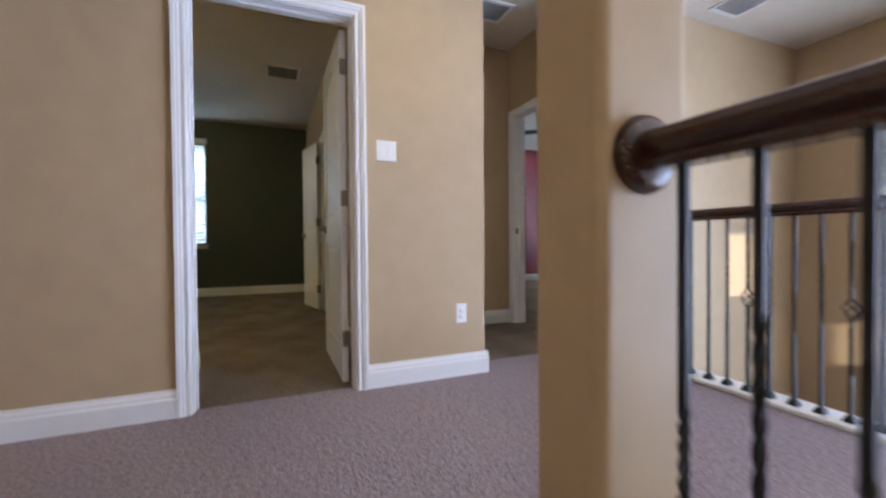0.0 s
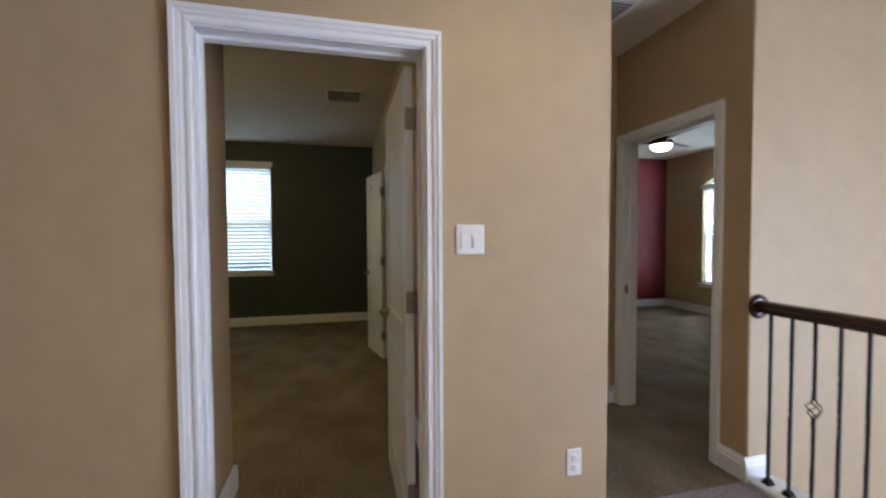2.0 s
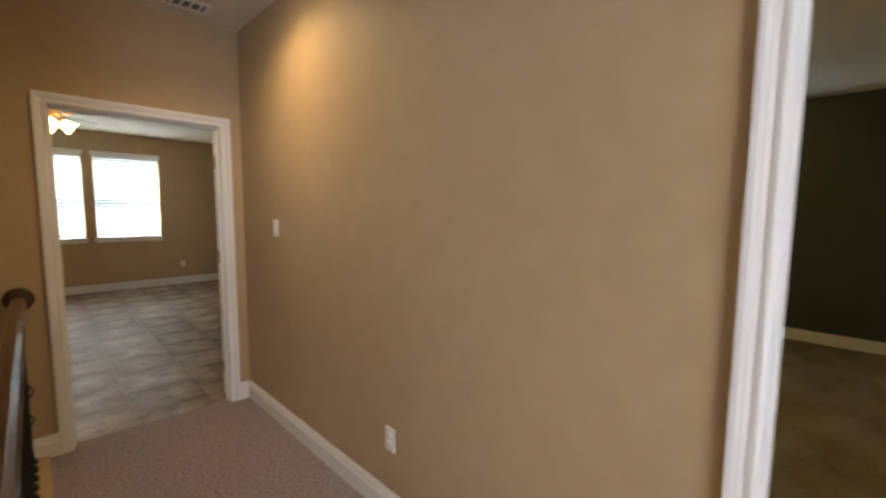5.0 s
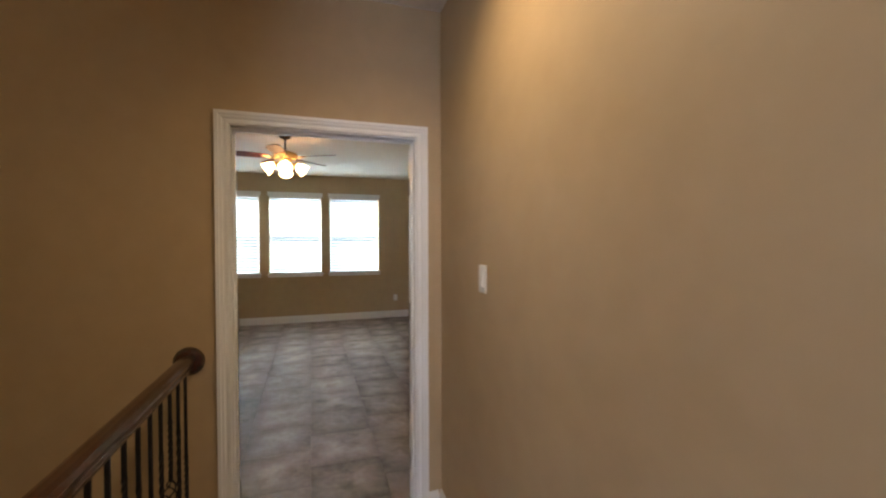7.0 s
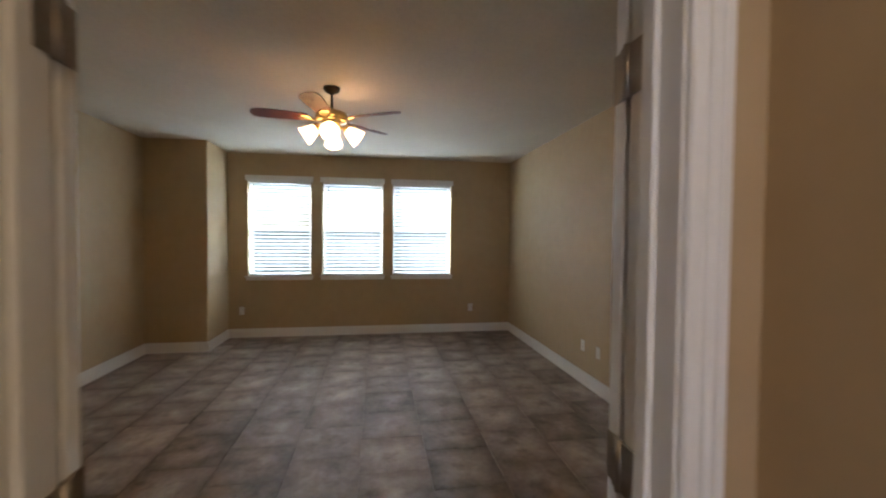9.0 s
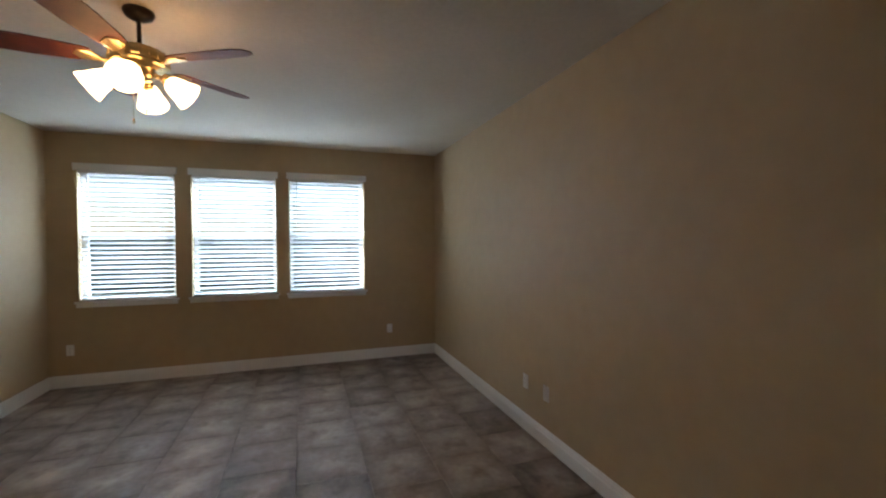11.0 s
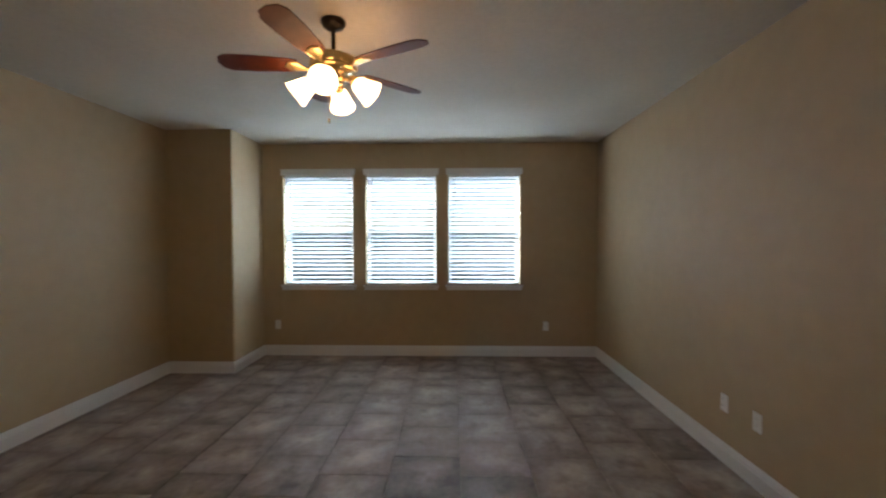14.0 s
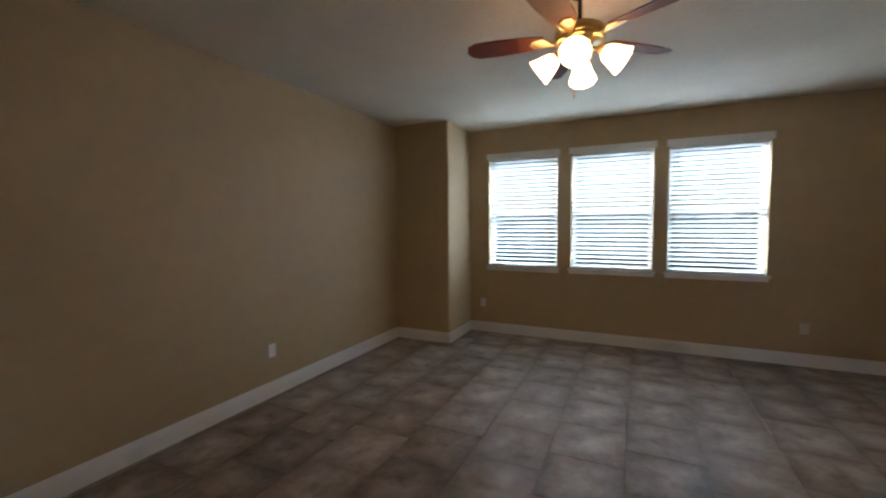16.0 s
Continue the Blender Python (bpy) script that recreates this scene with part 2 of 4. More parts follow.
def wall(name, p0, p1, z0, z1, th, mat, openings=(), rounded=(), label=""):
    """A wall from p0 to p1; its thickness lies to the left of that way (to the right where th is below zero)."""
    p0, p1 = Vector(p0), Vector(p1)
    ln = (p1 - p0).length
    u = (p1 - p0) / ln
    n = Vector((-u.y, u.x))
    us = sorted({0, ln, *[o[0] for o in openings], *[o[1] for o in openings]})
    zs = sorted({z0, z1, *[o[2] for o in openings if o[2] > z0], *[o[3] for o in openings if o[3] < z1]})

    def solid(i, j):
        return 0 <= i < len(us) - 1 and 0 <= j < len(zs) - 1 and not any(
            o[0] - 1e-6 <= us[i] and us[i + 1] <= o[1] + 1e-6 and o[2] - 1e-6 <= zs[j] and zs[j + 1] <= o[3] + 1e-6 for o in openings)

    bm = bmesh.new()
    made = {}

    def V(i, j, k):
        if (i, j, k) not in made:
            made[i, j, k] = bm.verts.new((*(p0 + u * us[i] + n * th * k), zs[j]))
        return made[i, j, k]

    for i in range(len(us) - 1):
        for j in range(len(zs) - 1):
            if not solid(i, j):
                continue
            bm.faces.new([V(i, j, 0), V(i + 1, j, 0), V(i + 1, j + 1, 0), V(i, j + 1, 0)])
            bm.faces.new([V(i, j, 1), V(i, j + 1, 1), V(i + 1, j + 1, 1), V(i + 1, j, 1)])
            if not solid(i - 1, j):
                bm.faces.new([V(i, j, 0), V(i, j + 1, 0), V(i, j + 1, 1), V(i, j, 1)])
            if not solid(i + 1, j):
                bm.faces.new([V(i + 1, j, 0), V(i + 1, j, 1), V(i + 1, j + 1, 1), V(i + 1, j + 1, 0)])
            if not solid(i, j - 1):
                bm.faces.new([V(i, j, 0), V(i, j, 1), V(i + 1, j, 1), V(i + 1, j, 0)])
            if not solid(i, j + 1):
                bm.faces.new([V(i, j + 1, 0), V(i + 1, j + 1, 0), V(i + 1, j + 1, 1), V(i, j + 1, 1)])
    edges = [e for e in bm.edges if any(all((Vector(v.co[:2]) - Vector(c)).length < 1e-3 for v in e.verts) for c in rounded)]
    if edges:
        bmesh.ops.bevel(bm, geom=edges, offset=0.02, segments=4, affect="EDGES", profile=0.5)
    return link(name, bm, mat, None, label, kind="structure")


BASE_PROFILE = [(0, 0), (0.017, 0), (0.017, 0.088), (0.012, 0.098), (0.012, 0.108), (0.005, 0.122), (0.004, 0.132), (0, 0.132)]


def baseboard(p0, p1, out):
    return link("baseboard", sweep(bmesh.new(), BASE_PROFILE, (*p0, 0.0), (*p1, 0.0), (*out, 0)), WHITE, None,
                "white painted baseboard along the wall", kind="structure")


CASING = [(0.0, 0.0), (0.0, 0.010), (0.005, 0.014), (0.016, 0.014), (0.019, 0.010), (0.027, 0.011), (0.030, 0.017), (0.042, 0.019),
          (0.045, 0.023), (0.060, 0.023), (0.060, 0.0)]


def casing(base, along, out, s0, s1, top):
    """Moulded trim round a door opening from s0 to s1 along the wall, mitred at the upper corners."""
    bm = bmesh.new()
    base, along, out = Vector((*base, 0)), Vector((*along, 0)), Vector((*out, 0))
    loops = []
    for w, d in CASING:
        loops.append([bm.verts.new(base + along * s + out * d + Vector((0, 0, z)))
                      for s, z in ((s0 - w, 0), (s0 - w, top + w), (s1 + w, top + w), (s1 + w, 0))])
    for a, b in zip(loops, loops[1:]):
        for k in range(3):
            bm.faces.new([a[k], a[k + 1], b[k + 1], b[k]])
    return link("trim", bm, WHITE, None, "white moulded door casing", kind="structure")


def jamb(base, along, inward, s0, s1, top, depth, stop_at=None):
    """The white lining of an opening, with the strip that the door closes against."""
    bm = bmesh.new()
    base, along, inward = Vector((*base, 0)), Vector((*along, 0)), Vector((*inward, 0))

    def slab(sa, sb, za, zb, da, db):
        vs = [bm.verts.new(base + along * s + inward * d + Vector((0, 0, z))) for s in (sa, sb) for d in (da, db) for z in (za, zb)]
        for q in ((0, 1, 3, 2), (4, 6, 7, 5), (0, 4, 5, 1), (2, 3, 7, 6), (0, 2, 6, 4), (1, 5, 7, 3)):
            bm.faces.new([vs[i] for i in q])

    slab(s0 - 0.02, s0, 0, top, 0, depth)
    slab(s1, s1 + 0.02, 0, top, 0, depth)
    slab(s0 - 0.02, s1 + 0.02, top, top + 0.02, 0, depth)
    if stop_at is not None:
        a, b = stop_at
        slab(s0, s0 + 0.011, 0, top - 0.011, a, b)
        slab(s1 - 0.011, s1, 0, top - 0.011, a, b)
        slab(s0, s1, top - 0.011, top, a, b)
    return link("trim", bm, WHITE, None, "white door jamb with stop strip", kind="structure")


def panel_door(name, width, m, label, handle=None, hinges=(1.81, 1.06, 0.25), kind="structure", category="door", hinge_mat=None):
    """A two-panel door with an arched upper panel. Local x runs from the hinge to the free edge, y through its thickness, z up."""
    h, th = 2.02, 0.035
    door = thing(name, label, category, m, kind=kind)
    part("core", bbox(0.004, width - 0.004, 0.009, th - 0.009, 0.004, h - 0.004), WHITE, door)
    st = min(0.11, width * 0.2)
    for x0, x1 in ((0, st), (width - st, width)):
        part("stile", bbox(x0, x1, 0, th, 0, h, 0.003, 1), WHITE, door)
    for z0, z1 in ((0, 0.2), (0.80, 0.95)):
        part("rail", bbox(st - 0.002, width - st + 0.002, 0.0006, th - 0.0006, z0, z1, 0.003, 1), WHITE, door)
    # upper rail, arched below
    bm = bmesh.new()
    n = 14
    low = [(st - 0.002 + (width - 2 * st + 0.004) * k / n, h - 0.24 + 0.12 * math.sin(math.pi * k / n) ** 0.8) for k in range(n + 1)]
    ring = low + [(width - st + 0.002, h), (st - 0.002, h)]
    a = [bm.verts.new((x, 0.0006, z)) for x, z in ring]
    b = [bm.verts.new((x, th - 0.0006, z)) for x, z in ring]
    for k in range(len(ring)):
        j = (k + 1) % len(ring)
        bm.faces.new([a[k], a[j], b[j], b[k]])
    for k in range(n):
        top0 = h
        for side in (a, b):
            v0, v1 = side[k], side[k + 1]
            w0 = bm.verts.new((v0.co.x, v0.co.y, top0))
            w1 = bm.verts.new((v1.co.x, v1.co.y, top0))
            bm.faces.new([v0, v1, w1, w0])
    part("arched_rail", bm, WHITE, door)
    # raised fields, both sides
    for y0, y1 in ((0.002, 0.010), (th - 0.010, th - 0.002)):
        for z0, z1, arched in ((0.235, 0.765, False), (0.985, h - 0.275, True)):
            bm = bmesh.new()
            x0, x1 = st + 0.035, width - st - 0.035
            pts = [(x0, z0), (x1, z0)]
            pts += [(x1 - (x1 - x0) * k / n, z1 + (0.12 * math.sin(math.pi * k / n) ** 0.8 if arched else 0)) for k in range(n + 1)]
            outer, inner = (y1, y0) if y0 < th / 2 else (y0, y1)
            cx, cz = (x0 + x1) / 2, (z0 + z1) / 2
            va = [bm.verts.new((cx + (x - cx) * 1.0, outer, cz + (z - cz) * 1.0)) for x, z in pts]
            vb = [bm.verts.new((cx + (x - cx) * 0.90, inner, cz + (z - cz) * 0.95)) for x, z in pts]
            for k in range(len(pts)):
                j = (k + 1) % len(pts)
                bm.faces.new([va[k], va[j], vb[j], vb[k]])
            bm.faces.new(vb)
            part("panel", bm, WHITE, door)
    for z in hinges:
        bm = bmesh.new()
        bx(bm, -0.0025, 0.001, 0.002, th + 0.001, z - 0.045, z + 0.045)
        tube(bm, (-0.006, th + 0.006, z - 0.047), (-0.006, th + 0.006, z + 0.047), 0.0065)
        bx(bm, -0.030, -0.008, th - 0.001, th + 0.002, z - 0.045, z + 0.045)
        part("hinge", bm, hinge_mat or NICKEL, door, "aged nickel butt hinge")
    if handle:
        for sgn, y in ((-1, 0.0), (1, th)):
            bm = bmesh.new()
            lathe(bm, [(0, 0), (0.032, 0), (0.032, 0.004), (0.026, 0.010), (0.012, 0.012), (0.010, 0.045), (0, 0.047)],
                  Matrix.Translation((width - 0.065, y, handle)) @ Matrix.Rotation(radians(90 if sgn < 0 else -90), 4, "X"), 16)
            tube(bm, (width - 0.065, y + sgn * 0.045, handle), (width - 0.12, y + sgn * 0.047, handle + 0.006), 0.009, 0.008)
            tube(bm, (width - 0.12, y + sgn * 0.047, handle + 0.006), (width - 0.165, y + sgn * 0.044, handle - 0.004), 0.008, 0.006)
            part("door_handle", bm, NICKEL, door, "nickel lever handle", smooth=True)
    return door


def plate(name, m, gangs, label):
    """A wall plate; local x to the right, y up, z out of the wall."""
    ob = thing(name, label, "switch" if "switch" in name else "outlet", m, group=name + "s")
    w = 0.070 + 0.046 * (gangs - 1)
    bm = bmesh.new()
    bx(bm, -w / 2, w / 2, -0.0575, 0.0575, 0, 0.006)
    top = [f for f in bm.faces if f.calc_center_median().z > 0.005]
    bmesh.ops.bevel(bm, geom=[e for f in top for e in f.edges], offset=0.004, segments=2, affect="EDGES", profile=0.5)
    part("cover", bm, PLASTIC, ob)
    for g in range(gangs):
        cx = (g - (gangs - 1) / 2) * 0.046
        if "switch" in name:
            bm = bmesh.new()
            bx(bm, cx - 0.0165, cx + 0.0165, -0.033, 0.033, 0.0055, 0.008)
            part("rocker_frame", bm, PLASTIC, ob)
            bm = bmesh.new()
            vs = bx(bm, cx - 0.014, cx + 0.014, -0.030, 0.030, 0.007, 0.010)
            for v in vs:
                if v.co.z > 0.009:
                    v.co.z += 0.003 * (-v.co.y / 0.03)
            part("rocker", bm, PLASTIC, ob)
        else:
            for cy in (-0.02, 0.02):
                bm = bmesh.new()
                lathe(bm, [(0.0165, 0.005), (0.0165, 0.008), (0.014, 0.009), (0, 0.009)], Matrix.Translation((cx, cy, 0)), 18)
                sock = part("socket", bm, PLASTIC, ob)
                # slots are raised bars, coloured dark for the shade in the holes
                bm = bmesh.new()
                for dx in (-0.006, 0.006):
                    bx(bm, cx + dx - 0.001, cx + dx + 0.001, cy, cy + 0.008, 0.0085, 0.0093)
                lathe(bm, [(0.0014, 0.0085), (0.0014, 0.0093), (0, 0.0093)], Matrix.Translation((cx, cy - 0.007, 0)), 8)
                part("slot", bm, GAP, sock)
    return ob


def vent(m, w, d, slats, label):
    """A ceiling register; local z points down into the room."""
    ob = thing("ceiling_vent", label, "vent", m, group="ceiling vents")
    bm = bmesh.new()
    f = 0.028
    for x0, x1, y0, y1 in ((-w / 2, w / 2, -d / 2, -d / 2 + f), (-w / 2, w / 2, d / 2 - f, d / 2), (-w / 2, -w / 2 + f, -d / 2 + f, d / 2 - f),
                           (w / 2 - f, w / 2, -d / 2 + f, d / 2 - f)):
        bx(bm, x0, x1, y0, y1, 0, 0.008)
    part("frame", bm, METAL_WHITE, ob)
    # no duct is built: a sheet coloured dark for the shade inside
    part("backing", bbox(-w / 2 + f, w / 2 - f, -d / 2 + f, d / 2 - f, 0.0005, 0.002), DUCT_SHADE, ob, "dark sheet for the shade behind the slats")
    for k in range(slats):
        y = -d / 2 + f + (d - 2 * f) * (k + 0.5) / slats
        bm = bmesh.new()
        vs = bx(bm, -w / 2 + f, w / 2 - f, y - 0.0095, y + 0.0095, 0.004, 0.0055)
        for v in vs:
            v.co.z += (v.co.y - y) * 0.45
        part("slat", bm, METAL_WHITE, ob)
    return ob


def window(name, m, w, h, arched=0.0):
    """A single-hung window in the plane z = 0 of its own, x to the right, y up from the sill, z into the room."""
    ob = thing(name, "white vinyl single-hung window with a painted sill", "window", m, kind="structure")
    bm = bmesh.new()
    f = 0.045
    bx(bm, 0, f, 0, h, -0.06, 0)
    bx(bm, w - f, w, 0, h, -0.06, 0)
    bx(bm, f, w - f, 0, f, -0.06, 0)
    bx(bm, f, w - f, h - f, h, -0.06, 0)
    bx(bm, f, w - f, h / 2 - 0.022, h / 2 + 0.022, -0.055, -0.004)
    part("window_frame", bm, WHITE, ob)
    for y0, y1 in ((f, h / 2 - 0.022), (h / 2 + 0.022, h - f)):
        p = part("pane", bbox(f, w - f, y0, y1, -0.034, -0.030), GLASS, ob, "clear glass pane")
        p.visible_shadow = False
    bm = bbox(-0.035, w + 0.035, -0.022, 0.0, 0.0, 0.125, 0.004, 2)
    part("window_sill", bm, WHITE, ob, "white painted sill board")
    part("apron", bbox(-0.02, w + 0.02, -0.065, -0.022, 0.1005, 0.113, 0.003, 1), WHITE, ob)
    return ob


def blind(m, w, h, tilt, label):
    """A faux-wood blind; x to the right, y up from the sill, z into the room."""
    ob = thing("window_blind", label, "blind", m, group="window blinds")
    part("valance", bbox(-0.026, w + 0.026, h - 0.022, h + 0.055, 0.037, 0.060, 0.004, 2), WHITE, ob, "white moulded valance")
    part("headrail", bbox(0.008, w - 0.008, h - 0.05, h - 0.004, -0.028, 0.022), WHITE, ob)
    n = int((h - 0.085) / 0.0535) + 1
    me = None
    for k in range(n):
        bm = bmesh.new()
        c, s = math.cos(radians(tilt)), math.sin(radians(tilt))
        prof = [(-0.027, -0.0015), (0, 0.0005), (0.027, -0.0015), (0.027, 0.0015), (0, 0.0035), (-0.027, 0.0015)]
        pts = [(d * c - u * s, d * s + u * c) for d, u in prof]
        a = [bm.verts.new((0.012, y, z)) for z, y in pts]
        b = [bm.verts.new((w - 0.012, y, z)) for z, y in pts]
        for i in range(6):
            j = (i + 1) % 6
            bm.faces.new([a[i], a[j], b[j], b[i]])
        bm.faces.new(a[::-1])
        bm.faces.new(b)
        if me is None:
            sl_ob = part("slat", bm, SLAT, ob)
            me = sl_ob.data
        else:
            bm.free()
            sl_ob = new("slat", me)
            sl_ob.parent = ob
        sl_ob.location = (0, 0.045 + 0.0535 * k, 0)
    part("bottom_rail", bbox(0.012, w - 0.012, 0.006, 0.024, -0.026, 0.026, 0.003, 1), WHITE, ob)
    for x in (0.16, w - 0.16):
        bm = bmesh.new()
        for z in (-0.032, 0.032):
            tube(bm, (x, 0.012, z), (x, h - 0.04, z), 0.0013, n=5)
        part("ladder_cord", bm, PLASTIC, ob)
    bm = bmesh.new()
    tube(bm, (0.09, h * 0.35, 0.036), (0.09, h - 0.05, 0.040), 0.004, n=6)
    part("tilt_wand", bm, PLASTIC, ob)
    return ob

# ---------------------------------------------------------------- structure
YA, XB, XC, YE, XF, H = 2.30, -3.56, 2.178, 2.50, 4.88, 2.74
XW, YN, YS = -9.47, 3.855, -1.20
LOW = -2.95
T = 0.12
WIN = ((-0.179, 0.731), (0.894, 1.807), (1.956, 2.879))

# hall and landing
wall("wall_hall_north", (1.175, YA), (XB, YA), 0, H, -T, TAN, [(1.175 - 0.385, 1.175 + 0.430, 0, 2.065)], [(1.175, YA)], "tan painted hall wall with a door opening")
wall("wall_passage_west", (1.175, YA + T), (1.175, 3.61), 0, H, T, TAN, label="tan painted passage wall")
wall("wall_passage_end", (1.175 - T, 3.61), (XC, 3.61), 0, H, T, TAN, label="tan painted end wall of the passage")
wall("wall_passage_east", (XC, YE), (XC, 7.27), 0, H, -T, TAN, [(2.707 - YE, 3.539 - YE, 0, 2.065)], [(XC, YE)], "tan painted wall with the bedroom doorway")
wall("wall_foyer_north", (XC + T, YE), (XF, YE), LOW, H, T, TAN, label="pale tan wall of the open foyer")
wall("wall_foyer_east", (XF, -4.0), (XF, YE + T), LOW, H, -T, TAN, [(1.3, 4.7, -0.9, 2.1), (5.42, 5.88, 1.25, 2.15)], label="pale tan foyer wall with windows")
# out of view; its two openings are placed to throw the foyer's sun patches
wall("wall_south", (XB, -4.0), (XF + T, -4.0), LOW, H, -T, TAN, [(1.17 - XB, 1.60 - XB, 1.98, 2.58), (2.36 - XB, 2.68 - XB, 1.22, 1.64)], label="tan painted wall")
wall("wall_room_doors", (XB, -4.0), (XB, 7.363 + T), 0, H, T, TAN, [(4 + 1.248, 4 + 2.176, 0, 2.065)], label="tan painted wall with the double doorway")
wall("wall_stair_low", (XB, -4.0), (XB, 1.0), LOW, 0, T, TAN, label="tan painted stairwell wall")
# column at the head of the stairs
bm = bbox(0.426, 0.626, 0.541, 0.725, LOW, H)
bmesh.ops.bevel(bm, geom=[e for e in bm.edges if abs(e.verts[0].co.z - e.verts[1].co.z) > 1], offset=0.02, segments=4, affect="EDGES", profile=0.5)
link("column", bm, TAN, None, "tan painted square drywall column", kind="structure")
bm = bbox(-0.95, -0.76, 0.93, 1.115, LOW, H)
bmesh.ops.bevel(bm, geom=[e for e in bm.edges if abs(e.verts[0].co.z - e.verts[1].co.z) > 1], offset=0.02, segments=4, affect="EDGES", profile=0.5)
link("column", bm, TAN, None, "tan painted square drywall column", kind="structure")
wall("wall_stair_side", (-0.76, -4.0), (-0.76, 0.93), LOW, H, T, TAN, label="tan painted wall beside the stairs")
wall("wall_under_landing", (-0.76, 1.0), (0.426, 1.0), LOW, -0.25, T, TAN, label="tan painted wall below the landing")

# green bedroom
wall("wall_green", (-3.45, 7.363), (1.0, 7.363), 0, H, T, GREEN, [(3.45 - 1.89, 3.45 - 0.985, 0.815, 2.40)], label="dark green accent wall with a window")
wall("wall_closet", (0.525, YA + T), (0.525, 7.363), 0, H, -0.1, TAN, [(4.505 - 2.42, 5.21 - 2.42, 0, 2.05)], label="tan bedroom wall with a closet door")
wall("wall_bedroom_entry", (-0.515, YA + T), (-0.515, 3.10), 0, H, T, TAN, rounded=[(-0.515, 3.10)], label="tan painted entry wall of the bedroom")
wall("wall_closet_back", (1.055, 3.61 + T), (1.055, 7.363), 0, H, T, TAN, label="plain closet wall")
# red bedroom
wall("wall_red", (XC + T, 7.27), (6.1, 7.27), 0, H, T, RED, label="deep red accent wall")
wall("wall_red_room_east", (5.977, YE), (5.977, 7.27), 0, H, -T, TAN, [(6.46 - 1.12 - YE, 6.46 - YE, 0.515, 2.34)], label="tan bedroom wall with an arched window")
wall("wall_red_room_south", (XF + T, YE + T), (6.1, YE + T), 0, H, -T, TAN, label="tan painted bedroom wall")
# tiled room
wall("wall_window", (XW, YN + T), (XW, YS - T), 0, H, -T * 1.6, TAN, [(YN + T - b, YN + T - a, 0.92, 2.36) for a, b in WIN[::-1]], label="tan wall with three windows")
wall("wall_room_north", (XB - T, YN), (XW, YN), 0, H, -T, TAN, label="tan painted side wall")
wall("wall_room_south", (XB - T, YS), (XW, YS), 0, H, T, TAN, label="tan painted side wall")
bm = bbox(XW, -8.735, YS, -0.45, 0, H)
bmesh.ops.bevel(bm, geom=[e for e in bm.edges if all(abs(v.co.x + 8.735) < 1e-3 and abs(v.co.y + 0.45) < 1e-3 for v in e.verts)], offset=0.02, segments=4, affect="EDGES", profile=0.5)
link("wall_corner_chase", bm, TAN, None, "tan boxed-out corner of the room", kind="structure")

# floors
link("floor", bbox(XB - 0.06, 0.426, 1.0, YA + 0.06, -0.25, 0), HALL_CARPET, None, "mauve cut-pile hall carpet", kind="structure")
link("floor", bbox(0.426, XC + 0.16, -4.0, YE, -0.25, 0), HALL_CARPET, None, "mauve cut-pile landing carpet", kind="structure")
link("floor", bbox(XB, 0.426, YA + 0.06, 7.363, -0.25, 0), ROOM_CARPET, None, "brown cut-pile bedroom carpet", kind="structure")
link("floor", bbox(0.426, XC + T, YE, 7.363, -0.25, 0), ROOM_CARPET, None, "brown cut-pile passage carpet", kind="structure")
link("floor", bbox(XC + T, 5.977, YE + T, 7.363, -0.25, 0), ROOM_CARPET, None, "brown cut-pile bedroom carpet", kind="structure")
link("floor_foyer", bbox(XB, XF, -4.0, YE, LOW - 0.2, LOW), TILE, None, "brown foyer floor", kind="structure")
floor_room = link("floor_room", bbox(XW, XB - 0.06, YS, YN, -0.25, -0.006), GROUT, None, "brown slate-look ceramic tile floor", kind="structure")
link("ceiling", bbox(XB - 0.06, XF + T, -4.1, YE + T, H, H + 0.15), CEIL, None, "beige textured ceiling", kind="structure")
link("ceiling", bbox(XB - 0.06, 6.1, YE + T, 7.5, H, H + 0.15), CEIL, None, "beige textured ceiling", kind="structure")
link("ceiling", bbox(XW - 0.2, XB - 0.06, YS - T, YN + T, H, H + 0.15), CEIL, None, "beige textured ceiling", kind="structure")
# plain sheets added for the distance, to dull the gaps in the blinds
BACKDROP_GREEN = material("dull_green_backdrop", (0.16, 0.20, 0.14), (0.30, 0.34, 0.26), 0.95, 0.35, fine=2.2)
for x0, x1, y0, y1, top in ((-62.0, -61.0, -80, 80, 2.5), (62.0, 63.0, -80, 80, 2.5), (-61.0, 62.0, 79.0, 80.0, 3.0)):
    link("backdrop", bbox(x0, x1, y0, y1, LOW - 0.3, top), BACKDROP_GREEN, None, "plain dull green backdrop beyond the windows", kind="structure")
link("ground", bbox(-300, 300, -300, 300, LOW - 0.6, LOW - 0.3), GROUND, None, "lawn around the house", kind="structure")

# stairs
stairs = thing("stairs", "carpeted stairs up to the landing", "stairs", kind="structure")
for k in range(16):
    bm = bbox(-0.76, 0.426, 1.0 - 0.27 * (k + 1), 1.0 - 0.27 * k + (0.02 if k else 0), LOW, -0.184 * (k + 1), 0.012, 2)
    part("step", bm, HALL_CARPET, stairs)

